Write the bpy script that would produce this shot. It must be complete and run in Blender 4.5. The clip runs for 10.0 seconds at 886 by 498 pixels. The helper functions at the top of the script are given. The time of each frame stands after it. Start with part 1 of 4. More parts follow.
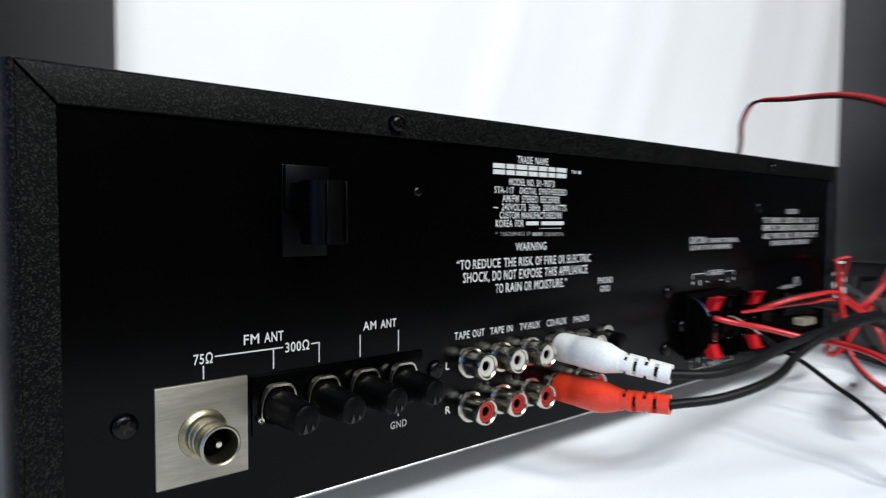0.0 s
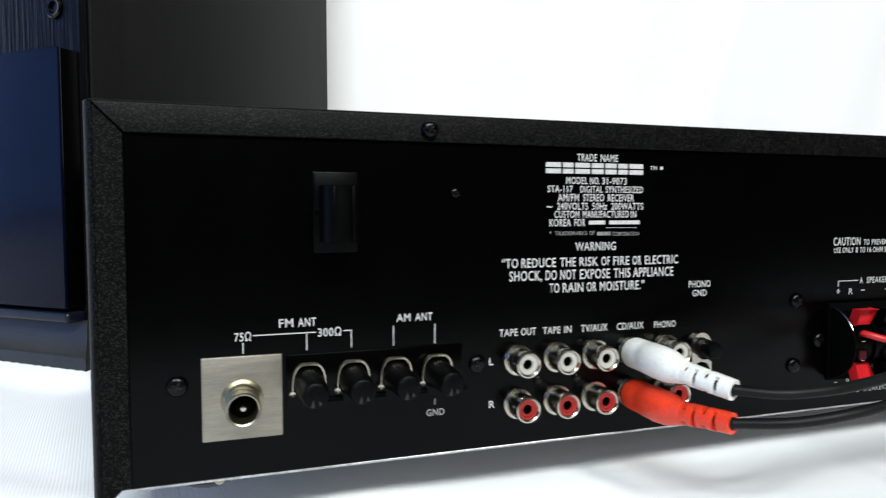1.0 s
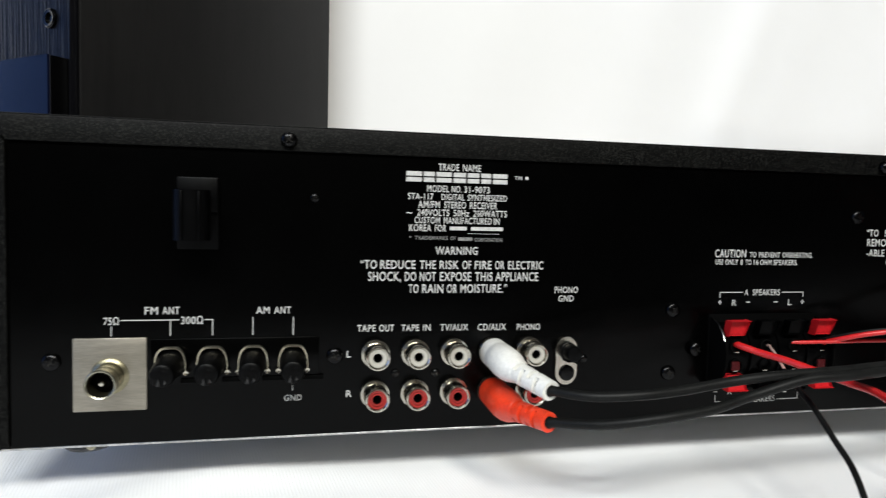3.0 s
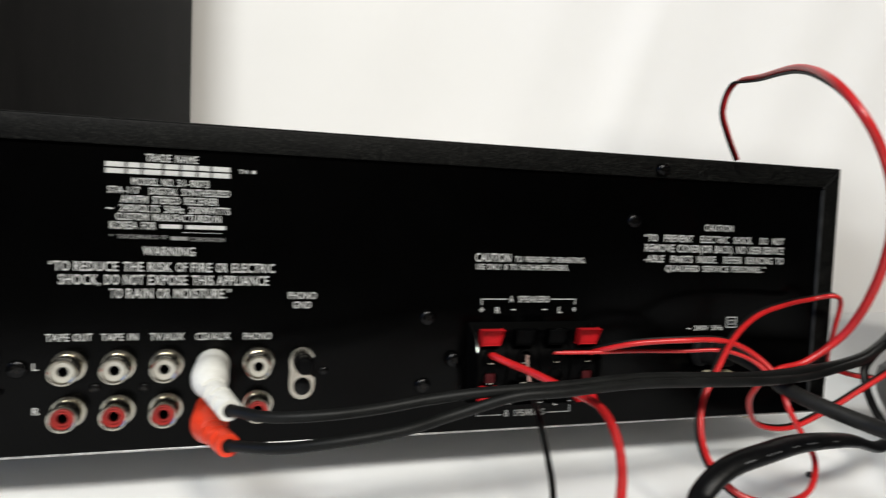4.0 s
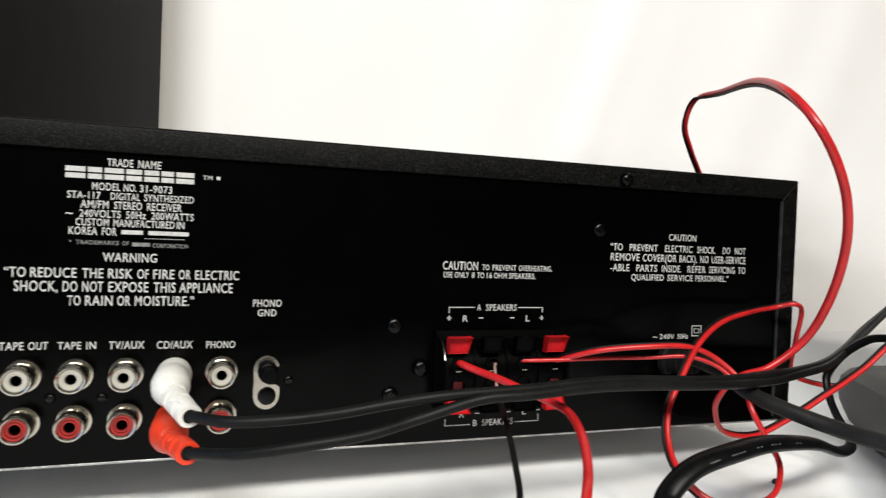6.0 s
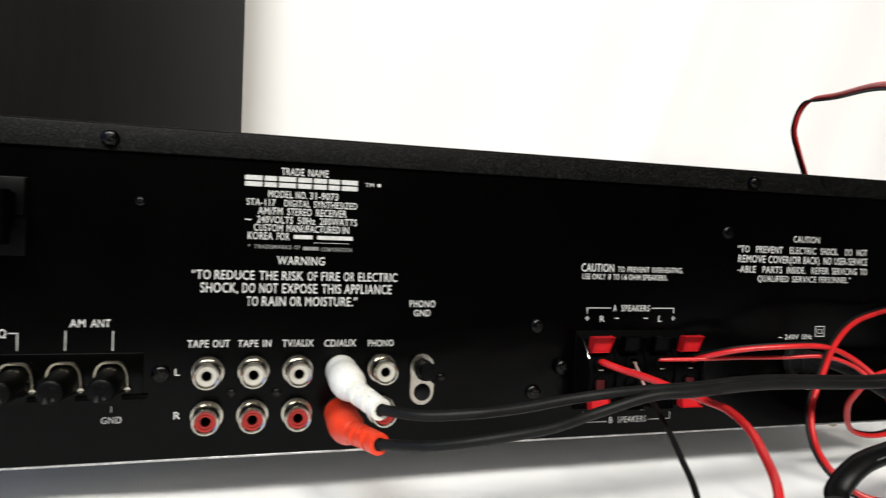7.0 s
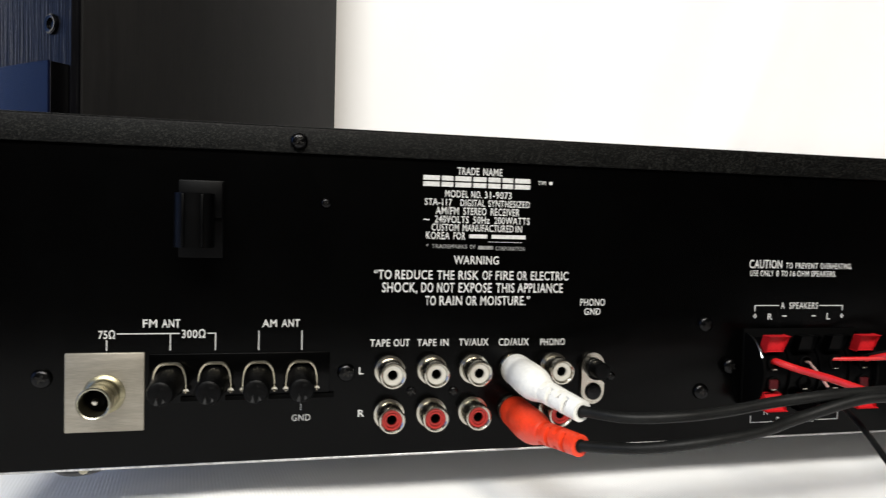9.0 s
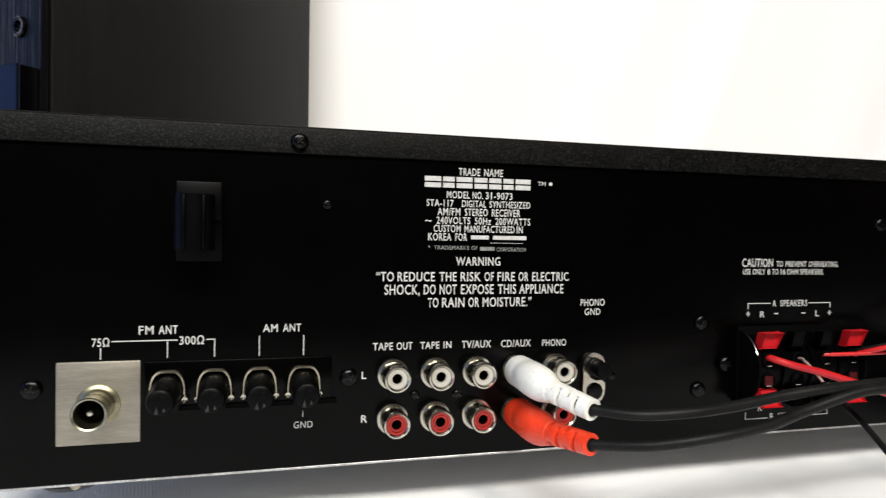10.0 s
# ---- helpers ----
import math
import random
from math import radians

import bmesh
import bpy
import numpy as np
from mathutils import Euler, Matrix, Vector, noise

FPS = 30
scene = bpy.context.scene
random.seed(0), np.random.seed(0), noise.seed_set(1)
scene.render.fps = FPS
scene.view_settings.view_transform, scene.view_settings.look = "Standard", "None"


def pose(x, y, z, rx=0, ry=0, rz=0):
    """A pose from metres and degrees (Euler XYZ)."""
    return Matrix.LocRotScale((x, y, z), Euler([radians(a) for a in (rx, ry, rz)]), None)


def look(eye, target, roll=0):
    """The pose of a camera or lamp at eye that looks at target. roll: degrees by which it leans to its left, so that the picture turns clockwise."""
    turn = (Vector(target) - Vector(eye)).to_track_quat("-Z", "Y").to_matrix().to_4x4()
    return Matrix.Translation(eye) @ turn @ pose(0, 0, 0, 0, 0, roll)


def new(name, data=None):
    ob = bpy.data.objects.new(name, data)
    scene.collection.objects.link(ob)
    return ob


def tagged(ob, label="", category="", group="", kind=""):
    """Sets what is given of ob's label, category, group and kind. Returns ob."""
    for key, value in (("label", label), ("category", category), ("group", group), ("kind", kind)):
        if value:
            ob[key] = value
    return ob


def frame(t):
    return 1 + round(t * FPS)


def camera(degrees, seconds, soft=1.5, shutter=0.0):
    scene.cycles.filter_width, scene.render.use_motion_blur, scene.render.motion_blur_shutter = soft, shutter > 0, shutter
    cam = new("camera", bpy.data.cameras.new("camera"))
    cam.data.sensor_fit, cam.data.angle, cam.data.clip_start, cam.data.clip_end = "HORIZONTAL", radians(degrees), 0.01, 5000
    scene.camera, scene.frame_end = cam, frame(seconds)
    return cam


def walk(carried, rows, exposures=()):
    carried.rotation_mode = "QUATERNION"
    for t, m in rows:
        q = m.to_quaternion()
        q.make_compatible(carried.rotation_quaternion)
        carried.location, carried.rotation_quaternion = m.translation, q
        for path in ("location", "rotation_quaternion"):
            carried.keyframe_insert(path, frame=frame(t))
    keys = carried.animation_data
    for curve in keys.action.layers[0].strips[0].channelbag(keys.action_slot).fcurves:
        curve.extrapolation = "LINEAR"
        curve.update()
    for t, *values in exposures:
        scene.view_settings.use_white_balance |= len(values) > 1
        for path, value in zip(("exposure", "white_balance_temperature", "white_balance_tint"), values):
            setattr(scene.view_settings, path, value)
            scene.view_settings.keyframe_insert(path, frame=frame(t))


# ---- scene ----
cam = camera(67.45, 10.0, soft=1.25, shutter=0.5)
PATH = [
    (0, (-0.02478, -0.15707, 0.09437), (0.61596, 0.60909, 0.04487), 0.35),
    (0.1, (-0.01746, -0.16253, 0.09553), (0.56906, 0.64546, 0.03946), 0.47),
    (0.2, (-0.01332, -0.16171, 0.09534), (0.51714, 0.68400, 0.03709), 0.39),
    (0.3, (-0.00484, -0.16856, 0.09532), (0.46687, 0.71127, 0.03715), 0.37),
    (0.4, (-0.00032, -0.17246, 0.09381), (0.42038, 0.73336, 0.04385), 0.19),
    (0.5, (0.00169, -0.17547, 0.09498), (0.39328, 0.74304, 0.04019), 0.07),
    (0.6, (0.00751, -0.18087, 0.09397), (0.37222, 0.74897, 0.04521), 0.28),
    (0.7, (0.01260, -0.18493, 0.09403), (0.36248, 0.75049, 0.04331), -0.01),
    (1, (0.02815, -0.19660, 0.09519), (0.33811, 0.75264, 0.04160), -0.07),
    (1.5, (0.05697, -0.21675, 0.09662), (0.32441, 0.74513, 0.03948), 0.53),
    (2, (0.07574, -0.23036, 0.09554), (0.31466, 0.73939, 0.04542), 1.04),
    (2.2, (0.07782, -0.23064, 0.09553), (0.29326, 0.74457, 0.04512), 1.28),
    (3.3, (0.10825, -0.23104, 0.09979), (0.32523, 0.74316, 0.03765), 1.48),
    (3.5, (0.12673, -0.22784, 0.10013), (0.35956, 0.74266, 0.03756), 1.82),
    (3.8, (0.15664, -0.22729, 0.10171), (0.41740, 0.73586, 0.03585), 2.22),
    (4, (0.17044, -0.22913, 0.10082), (0.45402, 0.72804, 0.04254), 2.32),
    (4.5, (0.18755, -0.23208, 0.09443), (0.50928, 0.71447, 0.07122), 1.86),
    (5, (0.18882, -0.23289, 0.09485), (0.52242, 0.70960, 0.07473), 2.04),
    (5.2, (0.18692, -0.23130, 0.09531), (0.53183, 0.70708, 0.07346), 2.24),
    (6.3, (0.16065, -0.22920, 0.09343), (0.47594, 0.71969, 0.07969), 2.18),
    (6.5, (0.14979, -0.22732, 0.09463), (0.46824, 0.72042, 0.07567), 2.27),
    (7, (0.13017, -0.22717, 0.09328), (0.40813, 0.73329, 0.07727), 1.99),
    (7.5, (0.11831, -0.22460, 0.09448), (0.36880, 0.74323, 0.07104), 2.05),
    (8, (0.10966, -0.22267, 0.09488), (0.34105, 0.74979, 0.06703), 1.89),
    (8.5, (0.10181, -0.22184, 0.09476), (0.32346, 0.75285, 0.06548), 1.77),
    (9, (0.08819, -0.21537, 0.09554), (0.30006, 0.76126, 0.05961), 1.47),
    (9.5, (0.07623, -0.21018, 0.09590), (0.29621, 0.76453, 0.05654), 1.24),
    (10, (0.07618, -0.21040, 0.09221), (0.34202, 0.75343, 0.07327), 0.91),
]
EXPOSURES = [(0.0, -0.14, 5950, 7), (1.0, -0.05, 6100, 5), (2.2, -0.08, 6150, 5), (3.5, -0.26, 6560, 7), (4.0, -0.28, 6650, 7), (4.5, -0.22, 6720, 7), (6.5, -0.08, 6700, 8), (7.5, 0.0, 6690, 8), (10.0, -0.03, 6740, 9)]
walk(cam, [(t, look(eye, target, roll)) for t, eye, target, roll in PATH], EXPOSURES)

# ---- light: two assumed lamps out of view, the cooler one to the left, and a window of blue daylight to the side ----
world = bpy.data.worlds.new("room_air")
scene.world = world
world.use_nodes = True
world.node_tree.nodes["Background"].inputs[0].default_value = (0.75, 0.82, 1.0, 1)
world.node_tree.nodes["Background"].inputs[1].default_value = 0.25


def area_lamp(name, at, aim, size, size_y, watts, colour):
    data = bpy.data.lights.new(name, "AREA")
    data.shape, data.size, data.size_y, data.energy, data.color = "RECTANGLE", size, size_y, watts, colour
    ob = new(name, data)
    ob.matrix_basis = look(at, aim)
    return ob


area_lamp("assumed_lamp_light", (-0.55, -1.95, 1.77), (0.25, 0.15, 0.0), 1.20, 0.45, 77, (0.965, 0.985, 1.0))
# warm fill added on the right, to lift the shade on the sheet
area_lamp("assumed_lamp_light", (0.42, -2.00, 1.77), (0.25, 0.15, 0.0), 0.50, 0.45, 50, (1.0, 0.945, 0.87))
area_lamp("window_light", (-2.16, -0.12, 0.65), (0.0, 0.0, 0.2), 2.1, 1.5, 16.5, (0.16, 0.36, 1.0))

# ---- materials ----


def material(name, colour, rough=0.5, metal=0.0, spots=0.0, scale=60.0, bump=0.0, bump_scale=400.0, coat=0.0, rough_var=0.0, stretch=(1, 1, 1), tint=None, spec=0.5):
    """A surface with colour mottling at one scale, fine relief at another and uneven gloss."""
    m = bpy.data.materials.new(name)
    m.use_nodes = True
    nt = m.node_tree
    b = nt.nodes["Principled BSDF"]
    b.inputs["Base Color"].default_value = (*colour, 1)
    b.inputs["Roughness"].default_value = rough
    b.inputs["Metallic"].default_value = metal
    b.inputs["Coat Weight"].default_value = coat
    b.inputs["Specular IOR Level"].default_value = spec
    co = nt.nodes.new("ShaderNodeTexCoord")
    mp = nt.nodes.new("ShaderNodeMapping")
    mp.inputs["Scale"].default_value = stretch
    nt.links.new(co.outputs["Object"], mp.inputs["Vector"])

    def noise_at(s, detail=4.0):
        n = nt.nodes.new("ShaderNodeTexNoise")
        n.inputs["Scale"].default_value, n.inputs["Detail"].default_value = s, detail
        nt.links.new(mp.outputs["Vector"], n.inputs["Vector"])
        return n

    if spots:
        n, n2 = noise_at(scale), noise_at(scale * 9)
        mix = nt.nodes.new("ShaderNodeMath")
        mix.operation = "MULTIPLY"
        nt.links.new(n.outputs["Fac"], mix.inputs[0])
        nt.links.new(n2.outputs["Fac"], mix.inputs[1])
        ramp = nt.nodes.new("ShaderNodeValToRGB")
        lo = [c * (1 - spots) for c in colour]
        hi = [min(1, c * (1 + spots)) for c in (tint or colour)]
        ramp.color_ramp.elements[0].position, ramp.color_ramp.elements[0].color = 0.15, (*lo, 1)
        ramp.color_ramp.elements[1].position, ramp.color_ramp.elements[1].color = 0.36, (*hi, 1)
        nt.links.new(mix.outputs[0], ramp.inputs[0])
        nt.links.new(ramp.outputs[0], b.inputs["Base Color"])
    if rough_var:
        n = noise_at(scale * 2)
        r = nt.nodes.new("ShaderNodeMapRange")
        r.inputs["To Min"].default_value, r.inputs["To Max"].default_value = rough - rough_var, rough + rough_var
        nt.links.new(n.outputs["Fac"], r.inputs["Value"])
        nt.links.new(r.outputs[0], b.inputs["Roughness"])
    if bump:
        n = noise_at(bump_scale, 3.0)
        bp = nt.nodes.new("ShaderNodeBump")
        bp.inputs["Strength"].default_value, bp.inputs["Distance"].default_value = bump, 0.0004
        nt.links.new(n.outputs["Fac"], bp.inputs["Height"])
        nt.links.new(bp.outputs[0], b.inputs["Normal"])
    return m


def powder_coat():
    """Black powder coat: fine pebbles, with the sparkle of some put in as pale colour."""
    m = material("powder_coat_black", (0.004, 0.004, 0.0038), 0.48, spec=0.075)
    nt = m.node_tree
    b = nt.nodes["Principled BSDF"]
    co = nt.nodes.new("ShaderNodeTexCoord")
    v = nt.nodes.new("ShaderNodeTexVoronoi")
    v.inputs["Scale"].default_value = 3100
    sep = nt.nodes.new("ShaderNodeSeparateColor")
    n = nt.nodes.new("ShaderNodeTexNoise")
    n.inputs["Scale"].default_value, n.inputs["Detail"].default_value = 70, 4
    mul = nt.nodes.new("ShaderNodeMath")
    mul.operation = "MULTIPLY_ADD"
    mul.inputs[1].default_value = 0.30
    ramp = nt.nodes.new("ShaderNodeValToRGB")
    ramp.color_ramp.elements[0].position, ramp.color_ramp.elements[0].color = 0.55, (0.0003, 0.0003, 0.0003, 1)
    ramp.color_ramp.elements[1].position, ramp.color_ramp.elements[1].color = 1.0, (0.0105, 0.0105, 0.0094, 1)
    mid = ramp.color_ramp.elements.new(0.90)
    mid.color = (0.0019, 0.0020, 0.0017, 1)
    bp = nt.nodes.new("ShaderNodeBump")
    bp.inputs["Strength"].default_value, bp.inputs["Distance"].default_value = 0.28, 0.0001
    for node in (v, n):
        nt.links.new(co.outputs["Object"], node.inputs["Vector"])
    nt.links.new(v.outputs["Color"], sep.inputs[0])
    nt.links.new(n.outputs["Fac"], mul.inputs[0])
    nt.links.new(sep.outputs[0], mul.inputs[2])
    nt.links.new(mul.outputs[0], ramp.inputs[0])
    nt.links.new(ramp.outputs[0], b.inputs["Base Color"])
    nt.links.new(v.outputs["Distance"], bp.inputs["Height"])
    nt.links.new(bp.outputs[0], b.inputs["Normal"])
    return m


POWDER = powder_coat()
PANEL = material("panel_black_paint", (0.0003, 0.0003, 0.0003), 0.22, spots=0.35, scale=35, bump=0.02, bump_scale=2500, rough_var=0.03, spec=0.095)
PRINT = material("white_silkscreen", (0.44, 0.44, 0.425), 0.6, spots=0.2, scale=900)
PRINT_DIM = material("worn_silkscreen", (0.16, 0.16, 0.155), 0.6, spots=0.5, scale=700)
BARE = material("bare_sheet_steel", (0.50, 0.50, 0.49), 0.38, 0.9, spots=0.35, scale=180, rough_var=0.1)
NICKEL = material("nickel_plate", (0.54, 0.51, 0.44), 0.20, 1.0, spots=0.15, scale=300, rough_var=0.06)
TIN = material("brushed_tin_plate", (0.285, 0.262, 0.218), 0.44, 0.85, spots=0.14, scale=40, bump=0.05, bump_scale=500, stretch=(1, 1, 14), rough_var=0.06)
BRASS = material("aged_brass", (0.27, 0.245, 0.16), 0.36, 1.0, spots=0.25, scale=300)
SCREW = material("black_zinc_screw", (0.017, 0.017, 0.0174), 0.27, 1.0, spec=0.5, spots=0.4, scale=600, bump=0.2, bump_scale=1500)
SLOT = material("worn_screw_cross", (0.034, 0.033, 0.031), 0.30, 1.0, spots=0.5, scale=900, bump=0.4, bump_scale=1500)
BLACK_PLASTIC = material("black_plastic", (0.0005, 0.0005, 0.0006), 0.34, spec=0.045, spots=0.3, scale=200, bump=0.15, bump_scale=1200, rough_var=0.06)
GLINT_PALE = material("pale_knob_glint", (0.020, 0.020, 0.020), 0.35, spec=0.4, spots=0.5, scale=900)
HOLDER = material("satin_black_plastic", (0.0006, 0.0006, 0.0007), 0.38, spec=0.07, spots=0.3, scale=150, rough_var=0.05)
# bright metal for the highlight drawn on the terminal cheek
GLINT_EDGE = material("edge_glint", (0.30, 0.29, 0.27), 0.22, 1.0, spots=0.5, scale=700)
EDGE_DIM = material("pale_rim_edge", (0.045, 0.045, 0.044), 0.4, spots=0.6, scale=250)
KNOB = material("worn_black_bakelite", (0.0010, 0.0010, 0.0011), 0.40, spec=0.08, spots=0.4, scale=500, bump=0.4, bump_scale=900, rough_var=0.1)
GLOSS_PLASTIC = material("glossy_black_plastic", (0.0012, 0.0012, 0.0014), 0.24, spec=0.20, spots=0.3, scale=150, rough_var=0.05)
RED_PLASTIC = material("red_plastic", (0.42, 0.008, 0.012), 0.55, spec=0.15, spots=0.18, scale=160, bump=0.1)
WHITE_RING = material("white_insulator", (0.38, 0.365, 0.32), 0.4, spots=0.08, scale=300)
RED_RING = material("red_insulator", (0.29, 0.016, 0.012), 0.4, spots=0.15, scale=300)
BORE = material("dark_bore", (0.001, 0.001, 0.001), 0.7, spec=0.03)
WHITE_PVC = material("white_pvc", (0.72, 0.71, 0.66), 0.42, spots=0.08, scale=120, bump=0.2, bump_scale=300)
RED_PVC = material("red_pvc", (0.64, 0.037, 0.009), 0.42, spots=0.12, scale=120, bump=0.2, bump_scale=300)
CABLE = material("black_pvc_cable", (0.0042, 0.0044, 0.0041), 0.50, spec=0.17, spots=0.4, scale=120, bump=0.25, bump_scale=500, rough_var=0.1)
GREY_CABLE = material("charcoal_pvc_cord", (0.011, 0.0107, 0.0098), 0.55, spec=0.20, spots=0.3, scale=120, bump=0.25, bump_scale=500)
RED_WIRE = material("red_wire_jacket", (0.46, 0.012, 0.013), 0.32, spots=0.15, scale=150, bump=0.15, bump_scale=500)
COPPER = material("bare_copper", (0.80, 0.55, 0.47), 0.5, 0.6, spots=0.2, scale=800)
# lighter copy of the cabinet vinyl, for the right speaker's side towards the window
LIT_VINYL = material("lit_vinyl_cabinet", (0.028, 0.0265, 0.0265), 0.30, spec=0.62, spots=0.15, scale=14, bump=0.25, bump_scale=600, rough_var=0.05)
DARK_RED = material("dark_red_plastic", (0.035, 0.002, 0.003), 0.55, spec=0.15, spots=0.3, scale=160)
BEIGE = material("pale_beige", (0.46, 0.42, 0.29), 0.5, spots=0.12, scale=200)
VINYL = material("charcoal_vinyl_cabinet", (0.0053, 0.0049, 0.0047), 0.5, spec=0.20, spots=0.25, scale=14, bump=0.25, bump_scale=600, stretch=(6, 6, 0.5), rough_var=0.06)
GRILLE = material("dark_grille_panel", (0.0013, 0.0023, 0.0090), 0.26, spec=0.14, spots=0.2, scale=10, bump=0.08, bump_scale=1500)
GREY_BASE = material("dark_grey_plastic", (0.040, 0.038, 0.0355), 0.55, spots=0.2, scale=30, bump=0.2, bump_scale=700)
RUBBER = material("dark_rubber", (0.02, 0.02, 0.022), 0.7, spots=0.3, scale=200)
# unseen walls, made dark so that the black panel mirrors a dim room
WALL = material("dim_room_wall", (0.045, 0.042, 0.039), 0.8, spots=0.06, scale=3, bump=0.1, bump_scale=80)
FLOOR = material("floor_boards", (0.22, 0.14, 0.08), 0.5, spots=0.3, scale=4, stretch=(1, 8, 1))
WOOD = material("table_wood", (0.25, 0.15, 0.08), 0.45, spots=0.3, scale=6, stretch=(1, 10, 1))


def ash_grain():
    """Black-stained ash: open pores running upright, cut as ridges."""
    m = material("black_ash_veneer", (0.0026, 0.0026, 0.0034), 0.32, spec=0.11)
    nt = m.node_tree
    b = nt.nodes["Principled BSDF"]
    co = nt.nodes.new("ShaderNodeTexCoord")
    mp = nt.nodes.new("ShaderNodeMapping")
    mp.inputs["Scale"].default_value = (1, 1, 0.06)
    w = nt.nodes.new("ShaderNodeTexNoise")
    w.inputs["Scale"].default_value, w.inputs["Detail"].default_value = 330, 5
    bp = nt.nodes.new("ShaderNodeBump")
    bp.inputs["Strength"].default_value, bp.inputs["Distance"].default_value = 1.0, 0.0012
    nt.links.new(co.outputs["Object"], mp.inputs["Vector"])
    nt.links.new(mp.outputs[0], w.inputs["Vector"])
    nt.links.new(w.outputs["Fac"], bp.inputs["Height"])
    nt.links.new(bp.outputs[0], b.inputs["Normal"])
    return m


ASH = ash_grain()
PLINTH = material("charcoal_satin_plinth", (0.014, 0.014, 0.0130), 0.42, spec=0.35, spots=0.25, scale=40, bump=0.1, bump_scale=900)
BASE_RAIL = material("charcoal_satin_rail", (0.004, 0.005, 0.010), 0.30, spec=0.3, spots=0.2, scale=40, bump=0.1, bump_scale=900)


def cloth(name, colour, rib, depth, mottle):
    """Woven cotton with a fine rib across x and loose mottling."""
    m = bpy.data.materials.new(name)
    m.use_nodes = True
    nt = m.node_tree
    b = nt.nodes["Principled BSDF"]
    b.inputs["Roughness"].default_value = 0.85
    b.inputs["Sheen Weight"].default_value = 0.15
    co = nt.nodes.new("ShaderNodeTexCoord")
    n = nt.nodes.new("ShaderNodeTexNoise")
    n.inputs["Scale"].default_value, n.inputs["Detail"].default_value = 9, 5
    ramp = nt.nodes.new("ShaderNodeValToRGB")
    ramp.color_ramp.elements[0].position, ramp.color_ramp.elements[0].color = 0.3, (*[c * mottle for c in colour], 1)
    ramp.color_ramp.elements[1].position, ramp.color_ramp.elements[1].color = 0.7, (*colour, 1)
    wv = nt.nodes.new("ShaderNodeTexWave")
    wv.wave_type, wv.bands_direction = "BANDS", "X"
    wv.inputs["Scale"].default_value, wv.inputs["Distortion"].default_value = rib, 0.6
    wv.inputs["Detail"].default_value = 1.0
    fine = nt.nodes.new("ShaderNodeTexNoise")
    fine.inputs["Scale"].default_value = 900
    add = nt.nodes.new("ShaderNodeMath")
    add.operation = "MULTIPLY_ADD"
    add.inputs[1].default_value = 0.35
    bp = nt.nodes.new("ShaderNodeBump")
    bp.inputs["Strength"].default_value, bp.inputs["Distance"].default_value = 0.16, depth
    turn = nt.nodes.new("ShaderNodeMapping")
    turn.inputs["Rotation"].default_value = (0.0, 0.0, radians(-9.0))
    nt.links.new(co.outputs["Object"], turn.inputs["Vector"])
    for a in (n, wv, fine):
        nt.links.new(turn.outputs["Vector"], a.inputs["Vector"])
    nt.links.new(n.outputs["Fac"], ramp.inputs[0])
    nt.links.new(ramp.outputs[0], b.inputs["Base Color"])
    nt.links.new(fine.outputs["Fac"], add.inputs[0])
    nt.links.new(wv.outputs["Fac"], add.inputs[2])
    nt.links.new(add.outputs[0], bp.inputs["Height"])
    nt.links.new(bp.outputs[0], b.inputs["Normal"])
    return m


CLOTH = cloth("white_ribbed_cotton", (0.87, 0.87, 0.865), 262, 0.00028, 0.93)
SHEET = cloth("white_backdrop_cotton", (0.86, 0.848, 0.84), 600, 0.0001, 0.985)

# ---- building helpers (lengths in metres) ----
MM = 0.001


def thing(name, at, label, category, group="", kind=""):
    ob = new(name)
    ob.matrix_basis = Matrix.Translation(at)
    return tagged(ob, label, category, group, kind)


def place(name, mesh, parent, label="", at=None):
    ob = new(name, mesh)
    if parent is not None:
        ob.parent = parent
        if parent.type == "EMPTY":
            ob.matrix_parent_inverse = parent.matrix_basis.inverted()
    if at is not None:
        ob.matrix_basis = at if isinstance(at, Matrix) else Matrix.Translation(at)
    return tagged(ob, label)


def mesh_of(name, bm, mat, smooth=40.0):
    me = bpy.data.meshes.new(name)
    bmesh.ops.recalc_face_normals(bm, faces=bm.faces)
    if smooth:
        for f in bm.faces:
            f.smooth = True
        for e in bm.edges:
            if len(e.link_faces) == 2 and e.calc_face_angle(0) > radians(smooth):
                e.smooth = False
    bm.to_mesh(me)
    bm.free()
    me.materials.append(mat)
    return me


def part(name, bm, mat, parent, label="", at=None, smooth=40.0):
    return place(name, mesh_of(name, bm, mat, smooth), parent, label, at)


def box(x0, x1, y0, y1, z0, z1, bevel=0.0, seg=2, bm=None):
    bm = bm or bmesh.new()
    got = bmesh.ops.create_cube(bm, size=1.0)["verts"]
    bmesh.ops.transform(bm, verts=got, matrix=Matrix.Translation(((x0 + x1) / 2, (y0 + y1) / 2, (z0 + z1) / 2)) @ Matrix.Diagonal((abs(x1 - x0), abs(y1 - y0), abs(z1 - z0), 1)))
    if bevel:
        edges = list({e for v in got for e in v.link_edges})
        bmesh.ops.bevel(bm, geom=edges, offset=bevel, segments=seg, affect="EDGES", profile=0.5)
    return bm


